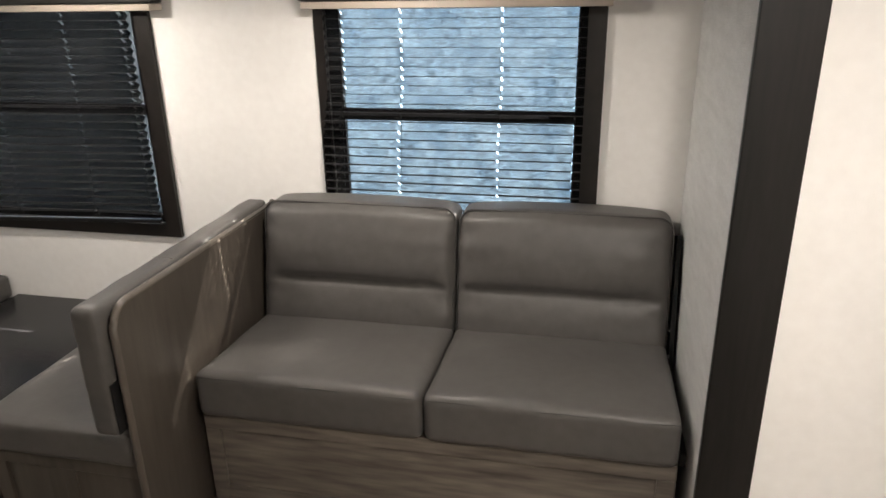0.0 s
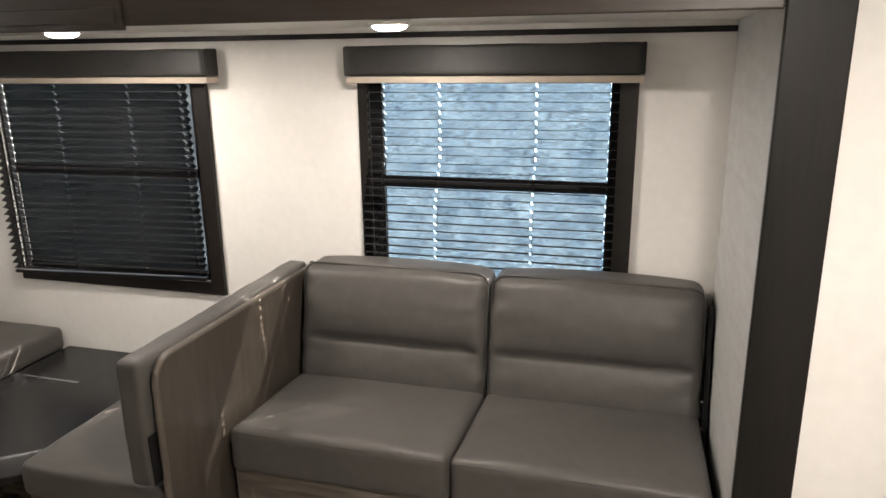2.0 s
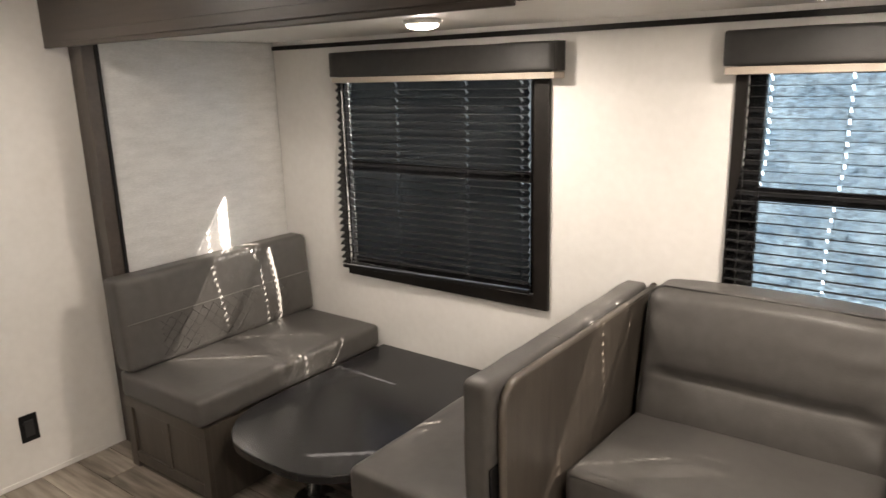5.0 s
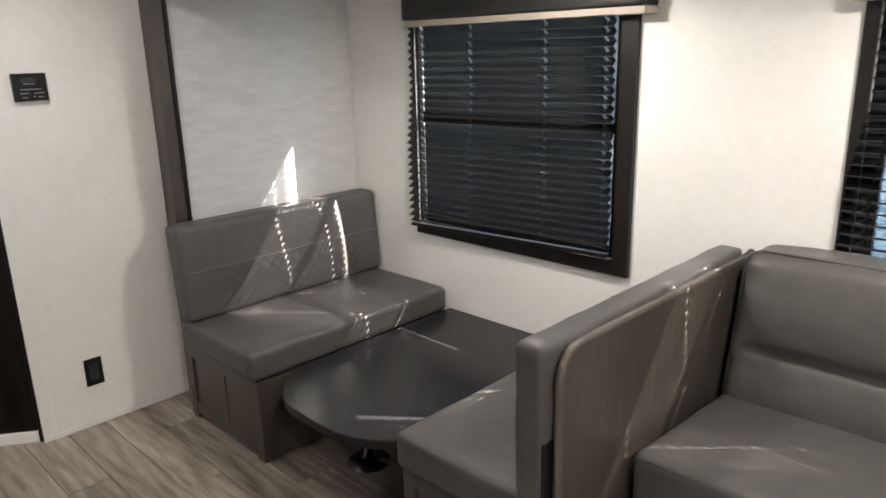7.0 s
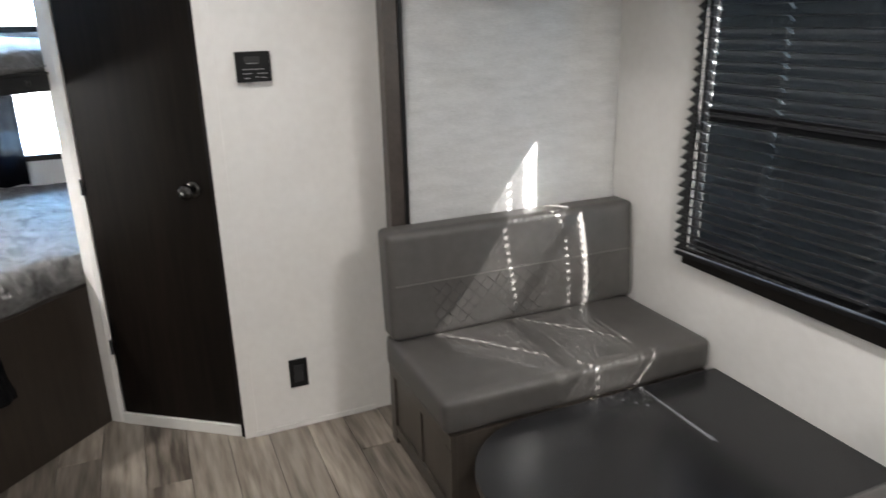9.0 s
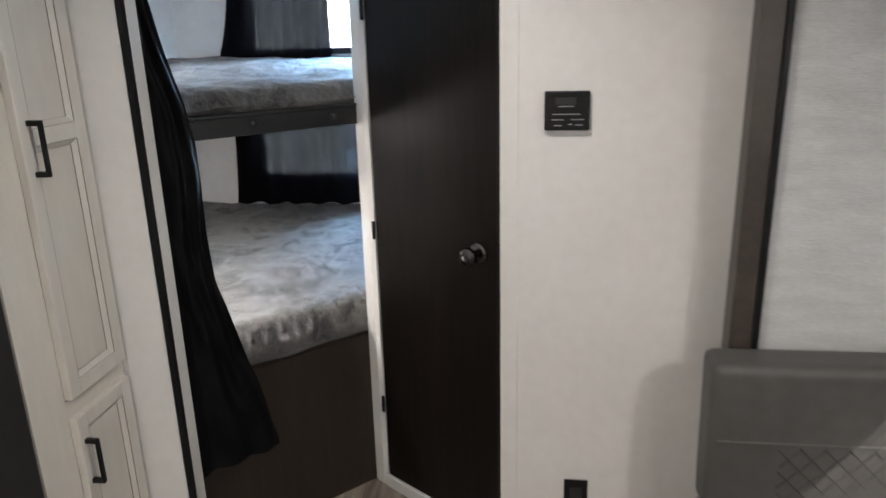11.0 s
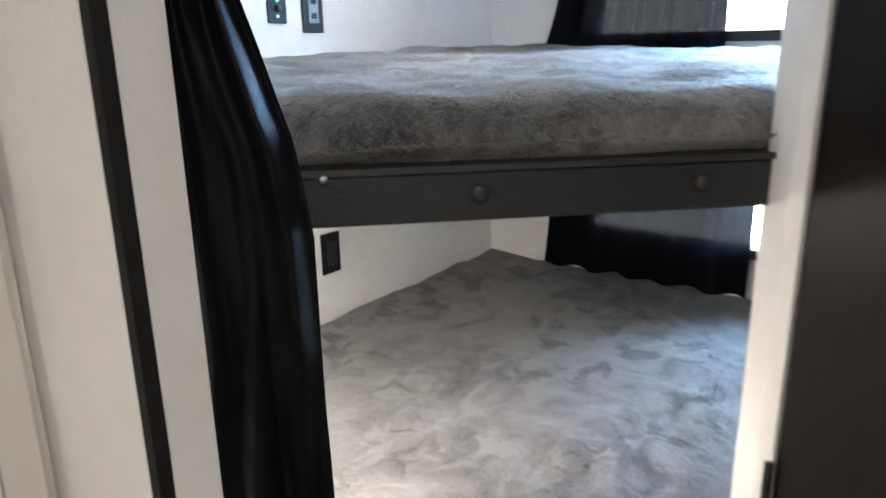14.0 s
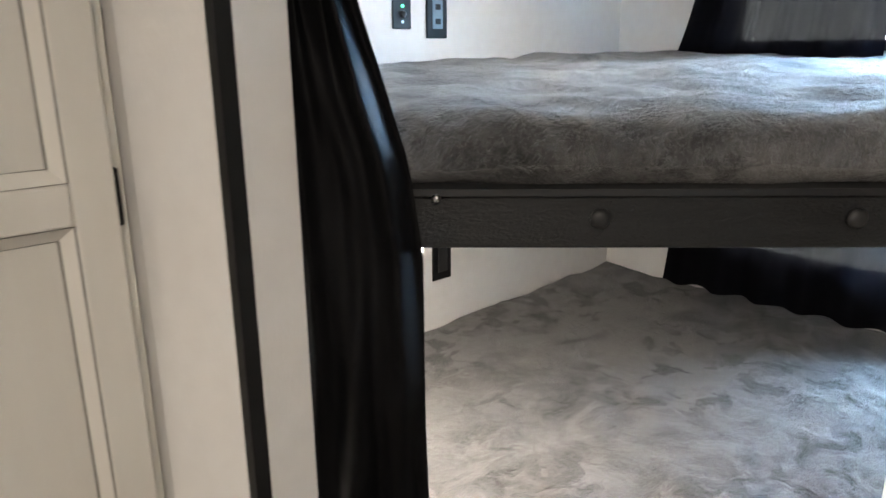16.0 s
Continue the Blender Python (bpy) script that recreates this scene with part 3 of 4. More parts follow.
def sofa():
    th = thing("sofa", "two-seat grey vinyl sofa on a grey wood-look base", "sofa", Matrix.Translation((0, 0, 0)))
    framed_front(th, -1.205, 0.305, 1.69, F, 0.322, GREYWOOD)
    part("base_box", box(-1.2, 0.30, 1.7125, 2.43, F, 0.318), GREYWOOD, th)
    w = 0.757
    for x in (-1.21, -0.452):
        def seat_shape(p, u):
            q = p.copy()
            q.z += 0.014 * (1 - u.x ** 2) * (1 - u.y ** 2) * (1 if u.z > 0 else 0)
            q.z += 0.0035 * noise.noise(p * 7) * (u.z > 0)
            q.z -= 0.04 * (u.y + 1) / 2
            return q
        s = part("seat_cushion", cushion(w - 0.004, 0.56, 0.166, 0.028, (22, 18, 8), seat_shape), LEATHER, th, "smooth grey vinyl seat", True,
                 Matrix.Translation((x + w / 2, 1.945, 0.405)))
        seam = [((-w / 2 + 0.02) + (w - 0.04) * i / 14, -0.2755, 0.066 + 0.002 * math.sin(i)) for i in range(15)]
        part("seam", tube(seam, 0.0022, 6), PIPING, s, "dark seam", True)

        def back_shape(p, u):
            q = p.copy()
            h = u.z
            crease = math.exp(-((h + 0.175) / 0.05) ** 2)
            if p.y < 0:
                bulge = 0.030 * max(0, 1 - ((h - 0.36) / 0.62) ** 2) + 0.014 * max(0, 1 - ((h + 0.64) / 0.38) ** 2)
                q.y -= bulge * (1 - u.x ** 6)
                q.y += 0.022 * crease * (1 - u.x ** 8)
                q.y += (0.008 * noise.noise(Vector((p.x * 9, p.z * 16, x))) + 0.004 * noise.noise(Vector((p.x * 30, p.z * 22, x)))) * (0.25 + abs(u.x) ** 3 + crease) 
                q.z += 0.003 * noise.noise(Vector((p.x * 6, 2, x)))
            q.z += -0.010 * max(0, h) * (u.x ** 4) + 0.008 * max(0, h) * (1 - u.x * u.x)
            q.y += 0.10 * (h + 1) / 2
            return q
        b = part("back_cushion", cushion(w - 0.006, 0.17, 0.47, 0.038, (28, 8, 44), back_shape), LEATHER, th, "plump grey vinyl backrest with a crease", True,
                 Matrix.Translation((x + w / 2, 2.262, 0.642)))
        hw = (w - 0.006) / 2
        pts = []
        for px, pz in round_outline(-hw + 0.004, hw - 0.004, -0.225, 0.231, (0.01, 0.01, 0.05, 0.05), 6):
            h = pz / 0.235
            pts.append((px, 0.10 * (h + 1) / 2 - 0.060 - 0.004, pz + (0.006 if pz > 0.1 else 0)))
        part("piping", tube(pts, 0.0035, 6, True), PIPING, b, "dark edge piping", True)
    part("bracket", box(0.310, 0.330, 1.72, 2.40, 0.30, 0.345, 0.003), BLACK, th, "black steel sofa bracket")
    part("bracket", prism([(2.16, 0.33), (2.22, 0.33), (2.36, 0.80), (2.30, 0.82)], 0.312, 0.328, 0.002, "x"), BLACK, th, "black steel recliner arm")
    for y, z in ((1.78, 0.37), (2.17, 0.42), (2.21, 0.50)):
        part("bolt", lathe([(0.006, 0), (0.006, 0.004), (0.003, 0.006)], 10), SCREW, th, "", True, Matrix.Translation((0.311, y, z)) @ Matrix.Rotation(radians(-90), 4, "Y"))


sofa()


# ---- dinette ----
def bench(x0, x1, label, wood):
    """Base of a dinette bench with a framed end towards the room."""
    th = thing("dinette_bench", label, "bench", Matrix.Translation((0, 0, 0)), group="dinette benches")
    y0, y1, top = 1.436, 2.445, 0.292
    r = 0.05
    # end frame towards the room
    part("end_panel", box(x0 + r - 0.003, x1 - r + 0.003, y0 + 0.01, y0 + 0.02, F + 0.05, top - r + 0.003), wood, th)
    part("end_top_rail", box(x0, x1, y0, y0 + 0.022, top - r, top, 0.002), wood, th)
    part("end_bottom_rail", box(x0 + r, x1 - r, y0 + 0.001, y0 + 0.022, F + 0.028, F + 0.028 + r, 0.002), wood, th)
    part("end_mullion", box((x0 + x1) / 2 - 0.022, (x0 + x1) / 2 + 0.022, y0 + 0.004, y0 + 0.018, F + 0.028 + r, top - r - 0.0005, 0.001), wood, th)
    for x in (x0, x1 - r):
        part("end_stile", box(x, x + r, y0, y0 + 0.022, F, top - r - 0.0005, 0.002), wood, th)
    part("base_box", box(x0 + 0.004, x1 - 0.004, y0 + 0.0225, y1, F, top - 0.003), wood, th)
    return th


def quilt_lines(y0, y1, z0, z1, step):
    """Diagonal stitch lines in a y-z field, as pairs of end points."""
    out = []
    for sgn in (1, -1):
        c = y0 - (z1 - z0)
        while c < y1 + (z1 - z0):
            pts = []
            for i in range(25):
                z = z0 + (z1 - z0) * i / 24
                y = c + sgn * (z - z0) if sgn > 0 else c + (z1 - z)
                if y0 <= y <= y1:
                    pts.append((y, z))
            if len(pts) > 2:
                out.append((pts[0], pts[-1]))
            c += step
    return out


def soft_seat(p, u):
    q = p.copy()
    q.z += 0.010 * (1 - u.x ** 2) * (1 - u.y ** 4) * (u.z > 0) + 0.003 * noise.noise(p * 8)
    # shallow seams across the seat
    for c in (-0.17, 0.17):
        q.z -= 0.004 * math.exp(-((p.y - c) / 0.008) ** 2) * (u.z > 0)
    return q


def dinette():
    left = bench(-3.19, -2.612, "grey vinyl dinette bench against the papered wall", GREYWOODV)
    s = part("seat_cushion", cushion(0.560, 1.036, 0.118, 0.024, (16, 34, 8), soft_seat), LEATHER, left, "grey vinyl seat pad", True,
             Matrix.Translation((-2.892, 1.936, 0.352)))

    def back(p, u):
        q = p.copy()
        q.x += 0.004 * noise.noise(p * 6)
        if p.x > 0:
            q.x += 0.010 * (1 - u.y ** 4) * (1 - u.z ** 2)
            q.x -= 0.006 * math.exp(-((p.z - 0.01) / 0.006) ** 2)
        q.x -= 0.03 * (u.z + 1) / 2
        return q
    b = part("back_cushion", cushion(0.115, 1.036, 0.398, 0.024, (8, 34, 24), back), LEATHER, left, "grey vinyl backrest with quilted lower band", True,
             Matrix.Translation((-3.122, 1.936, 0.612)))
    for (ya, za), (yb, zb) in quilt_lines(-0.36, 0.36, -0.17, 0.0, 0.055):
        def off(y, z):
            return 0.0575 + 0.010 * (1 - (z / 0.1875) ** 2) - 0.03 * (z / 0.1875 + 1) / 2 + 0.0005
        pts = [(off(0, za + (zb - za) * i / 6), ya + (yb - ya) * i / 6, za + (zb - za) * i / 6) for i in range(7)]
        part("quilt_stitch", tube(pts, 0.0013, 5), PIPING, b, "", True)
    part("stitch_seam", tube([(0.0522, -0.50 + i / 20, 0.012) for i in range(21)], 0.0015, 5), THREAD, b, "", True)
    part("back_support", box(-3.236, -3.196, 1.55, 2.43, 0.295, 0.72, 0.004), GREYWOODV, left)

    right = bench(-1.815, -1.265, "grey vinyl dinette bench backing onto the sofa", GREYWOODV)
    part("seat_cushion", cushion(0.560, 1.036, 0.118, 0.024, (16, 34, 8), soft_seat), LEATHER, right, "grey vinyl seat pad", True,
         Matrix.Translation((-1.545, 1.932, 0.352)))

    def back2(p, u):
        q = p.copy()
        q.x += 0.004 * noise.noise(p * 7)
        q.z += 0.004 * noise.noise(p * 9) * (u.z > 0)
        if u.y < -0.9:
            q.y += 0.005 * math.sin(p.z * 62 + 9 * p.x) * noise.noise((p.z * 9, 1, 2)) * 2
        return q
    c = part("back_cushion", cushion(0.082, 1.06, 0.40, 0.02, (8, 34, 22), back2), LEATHER, right, "grey vinyl backrest with creased end", True,
             Matrix.Translation((-1.297, 1.885, 0.650)))
    part("strap", box(-1.2585, -1.254, 1.36, 1.42, 0.46, 0.62, 0.001), BLACK, right, "black fastening strip")
    part("stitch_seam", tube([(-0.035 + 0.07 * i / 6, -0.14, 0.199) for i in range(7)], 0.0013, 5), THREAD, c)

    # tall divider panel with a rounded corner and a metal-look edge
    out = round_outline(1.40, 2.43, F, 0.832, (0, 0, 0.01, 0.07), 8)
    div = thing("divider_panel", "grey wood-look divider panel between dinette and sofa", "panel", Matrix.Translation((0, 0, 0)))
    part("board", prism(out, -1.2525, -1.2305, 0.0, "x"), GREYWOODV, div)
    edge = [(-1.2415, y, z) for y, z in round_outline(1.398, 2.43, F, 0.834, (0, 0, 0.01, 0.07), 8) if not (y > 2.42 and z < 0.5)]
    edge = [e for e in edge if e[2] > F + 0.001 or e[1] < 1.41]
    edge.sort(key=lambda e: (e[1] - 1.398) + (e[2] - F))
    part("edge_band", tube(edge, 0.0118, 8), EDGE, div, "taupe rounded edge band", True)

    tab = thing("dinette_table", "charcoal laminate dinette table lowered between the benches", "table", Matrix.Translation((-2.214, 1.91, 0.31)))
    part("tabletop", prism(round_outline(-0.380, 0.380, -0.512, 0.545, (0.30, 0.30, 0.01, 0.01), 12), -0.032, 0.0, 0.004), TABLE, tab)
    part("leg", tube([(-0.12, -0.19, -0.034), (-0.12, -0.19, F - 0.31 + 0.02)], 0.030, 20), CHROME, tab, "chrome pedestal leg", True)
    part("leg_base", lathe([(0.085, F - 0.31), (0.085, F - 0.354), (0.055, F - 0.338), (0.034, F - 0.33), (0.034, F - 0.31)]), CHROME, tab, "chrome floor cup", True,
         Matrix.Translation((-0.12, -0.19, 0)))
    part("leg_socket", lathe([(0.034, -0.06), (0.05, -0.045), (0.07, -0.034), (0.07, -0.0325)]), BLACK, tab, "", True, Matrix.Translation((-0.12, -0.19, 0)))


dinette()


# ---- wall fittings ----
def control_panel():
    th = thing("control_panel", "black wall control panel with small grey print", "control panel", Matrix.Translation((TX, 1.08, 1.372)))
    part("body", box(0.0005, 0.022, -0.058, 0.058, -0.050, 0.050, 0.003), BLACK, th)
    part("screen", box(0.0225, 0.0235, -0.030, 0.022, 0.016, 0.034), METALB, th, "dark display")
    for y0, y1, z in ((-0.024, 0.016, 0.012), (-0.038, 0.034, -0.008), (-0.040, -0.008, -0.022), (0.010, 0.044, -0.022), (-0.034, -0.014, -0.037), (0.004, 0.014, -0.034), (0.022, 0.040, -0.036)):
        part("print_bar", box(0.0238, 0.0246, y0, y1, z - 0.0014, z + 0.0014), GREYTEXT, th, "small grey unreadable print")


control_panel()


def outlet(m, label, inner):
    th = thing("wall_outlet", label, "outlet", m, group="wall outlets")
    part("cover_plate", box(-0.036, 0.036, -0.006, -0.0005, -0.06, 0.06, 0.002), BLACK, th)
    if inner == "dark":
        part("socket_insert", box(-0.018, 0.018, -0.009, -0.0065, -0.036, 0.036, 0.002), METALB, th)
    else:
        part("socket_insert", box(-0.018, 0.018, -0.009, -0.0065, -0.036, 0.036, 0.002), inner, th, "pale blue-grey socket insert")
        for z in (-0.018, 0.018):
            part("socket_slot", box(-0.009, 0.009, -0.0105, -0.0095, z - 0.007, z + 0.007, 0.001), BLACK, th)
    return th


outlet(Matrix.Translation((TX, 1.135, 0.195)) @ Matrix.Rotation(radians(90), 4, "Z"), "black duplex outlet plate low on the white wall", "dark")
flip = Matrix.Rotation(radians(180), 4, "Z")
outlet(Matrix.Translation((-4.25, KY, 1.595)) @ flip, "black outlet plate with pale socket above the upper bunk", BLUEGREY)
usb = thing("switch_plate", "black antenna plate with a green indicator light", "switch", Matrix.Translation((-4.13, KY, 1.612)) @ flip)
part("cover_plate", box(-0.030, 0.030, -0.006, -0.0005, -0.055, 0.055, 0.002), BLACK, usb)
part("indicator", lathe([(0.004, 0), (0.004, 0.003), (0.002, 0.004)], 10), GREENLED, usb, "small green light", False, Matrix.Translation((0, -0.006, 0.0)) @ Matrix.Rotation(radians(90), 4, "X"))
for z in (-0.038, 0.038):
    part("screw", lathe([(0.004, 0), (0.004, 0.0015)], 10), SCREW, usb, "", False, Matrix.Translation((0, -0.006, z)) @ Matrix.Rotation(radians(90), 4, "X"))
part("jack", lathe([(0.009, 0), (0.009, 0.006), (0.004, 0.008)], 14), METALB, usb, "", True, Matrix.Translation((0, -0.006, -0.020)) @ Matrix.Rotation(radians(90), 4, "X"))
outlet(Matrix.Translation((-4.262, KY, 0.925)) @ flip, "black switch plate above the lower bunk", "dark")


# ---- pantry ----
def pantry():
    th = thing("pantry_cabinet", "tall cream pantry cabinet with glazed raised-frame doors", "cabinet", Matrix.Translation((0, 0, 0)))
    x0, x1, y = -3.163, -2.80, -0.112
    part("body", box(x0, x1, KY + 0.002, y - 0.02, F, TOP - 0.004), CABINET, th)
    part("face_frame", box(x0, x1, y - 0.0195, y - 0.002, F + 0.06, TOP - 0.006, 0.002), CABINET, th)

    def door(z0, z1, rails, hz, hx):
        dx0, dx1, st = -3.148, -2.915, 0.040
        d = part("door", box(dx0 + 0.004, dx1 - 0.004, y - 0.0015, y + 0.004, z0 + 0.004, z1 - 0.004), CABINET, th, "cream framed door")
        for a, b in ((dx0, dx0 + st), (dx1 - st, dx1)):
            part("stile", box(a, b, y - 0.001, y + 0.020, z0, z1, 0.003), CABINET, d)
        cuts = [z0] + rails + [z1 - st]
        for z in cuts:
            part("rail", box(dx0 + st + 0.0003, dx1 - st - 0.0003, y - 0.001, y + 0.0195, z, z + st, 0.003), CABINET, d)
        for a, b in zip(cuts, cuts[1:]):
            u0, u1, v0, v1 = dx0 + st, dx1 - st, a + st, b
            # moulding: a sloped inner border, with dark glaze in its groove
            bm = bmesh.new()
            o = [(u0, v0), (u1, v0), (u1, v1), (u0, v1)]
            i = [(u0 + 0.013, v0 + 0.013), (u1 - 0.013, v0 + 0.013), (u1 - 0.013, v1 - 0.013), (u0 + 0.013, v1 - 0.013)]
            ov = [bm.verts.new((p[0], y + 0.017, p[1])) for p in o]
            iv = [bm.verts.new((p[0], y + 0.0075, p[1])) for p in i]
            for k in range(4):
                bm.faces.new((ov[k], ov[(k + 1) % 4], iv[(k + 1) % 4], iv[k]))
            part("moulding", bm, CABINET, d)
            for ring, h in ((i, 0.0075), (o, 0.0178)):
                g = tube([(p[0], y + h, p[1]) for p in ring], 0.0014, 6, True)
                part("glaze_line", g, GLAZE, d, "grey glaze in the groove")
            part("door_panel", box(u0 + 0.0135, u1 - 0.0135, y + 0.0042, y + 0.0068, v0 + 0.0135, v1 - 0.0135), CABINET, d)
        part("glaze_line", tube([(dx0 - 0.001, y + 0.002, z0 - 0.001), (dx1 + 0.001, y + 0.002, z0 - 0.001)], 0.0018, 6), GLAZE, d)
        h = part("handle", box(hx - 0.006, hx + 0.006, y + 0.045, y + 0.053, hz - 0.062, hz + 0.062, 0.002), BLACK, d, "square black bar handle")
        for z in (hz - 0.062, hz + 0.050):
            part("handle_foot", box(hx - 0.006, hx + 0.006, y + 0.0195, y + 0.046, z, z + 0.012, 0.001), BLACK, h)
        for z in (z0 + 0.09, z1 - 0.09) if z1 - z0 < 0.8 else (z0 + 0.09, 1.375, z1 - 0.09):
            part("hinge", box(dx0 - 0.007, dx0 - 0.001, y - 0.001, y + 0.010, z - 0.028, z + 0.028, 0.002), BLACK, d, "slim dark hinge")
    door(0.755, TOP - 0.05, [1.355], 1.353, -2.945)
    door(F + 0.10, 0.705, [], 0.58, -2.935)
    part("toe_kick", box(x0, x1, y - 0.06, y - 0.0205, F, F + 0.059), BLACK, th)


pantry()
fr = thing("refrigerator", "black refrigerator beside the cream pantry", "refrigerator", Matrix.Translation((0, 0, 0)))
part("body", box(-2.797, -2.25, KY + 0.002, -0.16, F, 1.45, 0.004), BLACK, fr)
part("door", box(-2.795, -2.252, -0.158, -0.112, F + 0.06, 1.44, 0.008), METALB, fr, "black door")


# ---- bunks ----
def mattress(z0, z1, c, seed, tilt):
    """Plush-covered mattress: a rounded slab over the bunk plan with a lumpy top."""
    bm = bmesh.new()
    nx, ny = 92, 64
    xa, xb, ya, yb = BX + 0.008, -3.305, KY + 0.008, 0.440
    r = 0.05

    def clip(x, y):
        # slide points that lie past the slanted front back on to it
        d = (x + y - c) / 2
        return (x - d, y - d) if d > 0 else (x, y)
    rows = []
    for i in range(nx + 1):
        row = []
        for j in range(ny + 1):
            x, y = xa + (xb - xa) * i / nx, ya + (yb - ya) * j / ny
            x, y = clip(x, y)
            d = max(0.0, min((c - x - y) / math.sqrt(2), (yb - y) * 1.0 + 0.0, 1.0))
            e = min(d, r)
            drop = r - math.sqrt(max(0.0, r * r - (r - e) ** 2))
            h = 0.012 * noise.noise((x * 3, y * 3, seed)) + 0.007 * noise.noise((x * 9, y * 9, seed)) + 0.003 * noise.noise((x * 26, y * 26, seed))
            ridge = 0.018 * abs(noise.noise((x * 5 + 3, y * 7, seed + 4)))
            row.append(bm.verts.new((x, y, z1 + tilt * min(1, (c - x - y) / 2.0) - drop + h * min(1, d / 0.04 + 0.15) + ridge * min(1, d / 0.05))))
        rows.append(row)
    for i in range(nx):
        for j in range(ny):
            q = [rows[i][j], rows[i + 1][j], rows[i + 1][j + 1], rows[i][j + 1]]
            bm.faces.new(q)
    bmesh.ops.remove_doubles(bm, verts=bm.verts[:], dist=0.0004)
    # skirt down the open edge
    edge = [e for e in bm.edges if e.is_boundary]
    ext = bmesh.ops.extrude_edge_only(bm, edges=edge)
    vs = [v for v in ext["geom"] if isinstance(v, bmesh.types.BMVert)]
    for v in vs:
        w = 0.010 * noise.noise((v.co.x * 9, v.co.y * 9, seed))
        if v.co.x + v.co.y > c - 0.02:
            v.co.x += w + 0.012
            v.co.y += w + 0.012
        v.co.z = (z0 + z1) / 2 - 0.01 + w
    edge2 = [e for e in bm.edges if e.is_boundary]
    ext = bmesh.ops.extrude_edge_only(bm, edges=edge2)
    for v in [v for v in ext["geom"] if isinstance(v, bmesh.types.BMVert)]:
        if v.co.x + v.co.y > c - 0.02:
            v.co.x -= 0.02
            v.co.y -= 0.02
        v.co.z = z0
    bmesh.ops.recalc_face_normals(bm, faces=bm.faces[:])
    return bm


def bunk_mattress(label, z0, z1):
    th = thing("bunk_mattress", label, "mattress", Matrix.Translation((0, 0, 0)), group="bunk mattresses")
    part("mattress_core", prism([(BX + 0.02, KY + 0.02), (-3.34, KY + 0.02), (-3.36, -0.14), (-3.88, 0.38), (BX + 0.02, 0.43)], z0, z1, 0.004), VALANCE, th, "dark mattress core")
    return th


CF = -3.375           # slanted front of the bunks: x + y
lower = thing("lower_bunk", "lower bunk bed with brown panelled front", "bunk bed", Matrix.Translation((0, 0, 0)), group="bunk beds")
q1, q2 = Vector((-3.83, 0.44, 0)), Vector((-3.345, -0.04, 0))
off = Vector((-0.014, -0.014, 0))
part("front_panel", prism([(q1.x, q1.y), (q2.x, q2.y), (q2.x + off.x, q2.y + off.y), (q1.x + off.x, q1.y + off.y)], F, 0.545), BEDWOOD, lower)
part("top_edge", prism([(q1.x + 0.002, q1.y + 0.002), (q2.x + 0.002, q2.y + 0.002), (q2.x - 0.03, q2.y - 0.03), (q1.x - 0.03, q1.y - 0.03)], 0.5455, 0.5545), BEDWOOD, lower)
part("platform", prism([(BX + 0.006, KY + 0.006), (-3.30, KY + 0.006), (-3.33, -0.08), (q2.x - 0.033, q2.y - 0.033), (q1.x - 0.033, q1.y - 0.033), (-3.87, 0.447), (BX + 0.006, 0.447)], 0.52, 0.555), PINE, lower)
m1 = bunk_mattress("thick mattress under a rumpled grey plush blanket, lower bunk", 0.5565, 0.60)
part("plush_blanket", mattress(0.556, 0.692, CF - 0.03, 1.0, 0.03), FUR, m1, "rumpled grey plush blanket", True)

upper = thing("upper_bunk", "upper bunk bed with black steel frame", "bunk bed", Matrix.Translation((0, 0, 0)), group="bunk beds")
u1, u2 = Vector((-3.83, 0.455, 0)), Vector((-3.325, -0.05, 0))
part("front_beam", prism([(u1.x, u1.y), (u2.x, u2.y), (u2.x - 0.03, u2.y - 0.03), (u1.x - 0.03, u1.y - 0.03)], 1.300, 1.358, 0.003), MESH, upper, "charcoal textured front beam")
part("top_flange", prism([(u1.x + 0.004, u1.y + 0.004), (u2.x + 0.004, u2.y + 0.004), (u2.x - 0.04, u2.y - 0.04), (u1.x - 0.04, u1.y - 0.04)], 1.3585, 1.366), METALB, upper)
part("bed_board", prism([(BX + 0.006, KY + 0.006), (-3.31, KY + 0.006), (-3.345, -0.085), (u2.x - 0.042, u2.y - 0.042), (u1.x - 0.042, u1.y - 0.042), (-3.9, 0.447), (BX + 0.006, 0.447)], 1.302, 1.3655), METALB, upper)
MD = Matrix.Rotation(math.atan2(1, 1), 4, "Z") @ Matrix.Rotation(radians(90), 4, "Y")
for x, y, z, r, mtl in ((-3.422, 0.050, 1.356, 0.005, SCREW), (-3.545, 0.173, 1.334, 0.011, METALB), (-3.735, 0.363, 1.334, 0.011, METALB)):
    part("bolt", lathe([(r, 0), (r, 0.004), (r * 0.5, 0.007)], 16), mtl, upper, "", True, Matrix.Translation((x, y, z)) @ MD)
m2 = bunk_mattress("thin mattress under a grey plush blanket, upper bunk", 1.3668, 1.39)
part("plush_blanket", mattress(1.3665, 1.430, CF - 0.02, 7.0, 0.055), FUR, m2, "grey plush blanket", True)

rl = thing("reading_lamp", "small lit round reading lamp under the upper bunk", "lamp", Matrix.Translation((-3.552, -0.168, 1.302)))
part("base", lathe([(0.03, 0.0), (0.03, -0.014), (0.014, -0.020), (0.014, -0.040), (0.026, -0.052)]), BLACK, rl, "black swivel stem", True)
part("lens", lathe([(0.024, -0.0525), (0.034, -0.072), (0.031, -0.092), (0.018, -0.106), (0.004, -0.109)]), LED, rl, "glowing round lens", True)
lamp_light(-3.552, -0.168, 1.180, 0.68, 0.03)


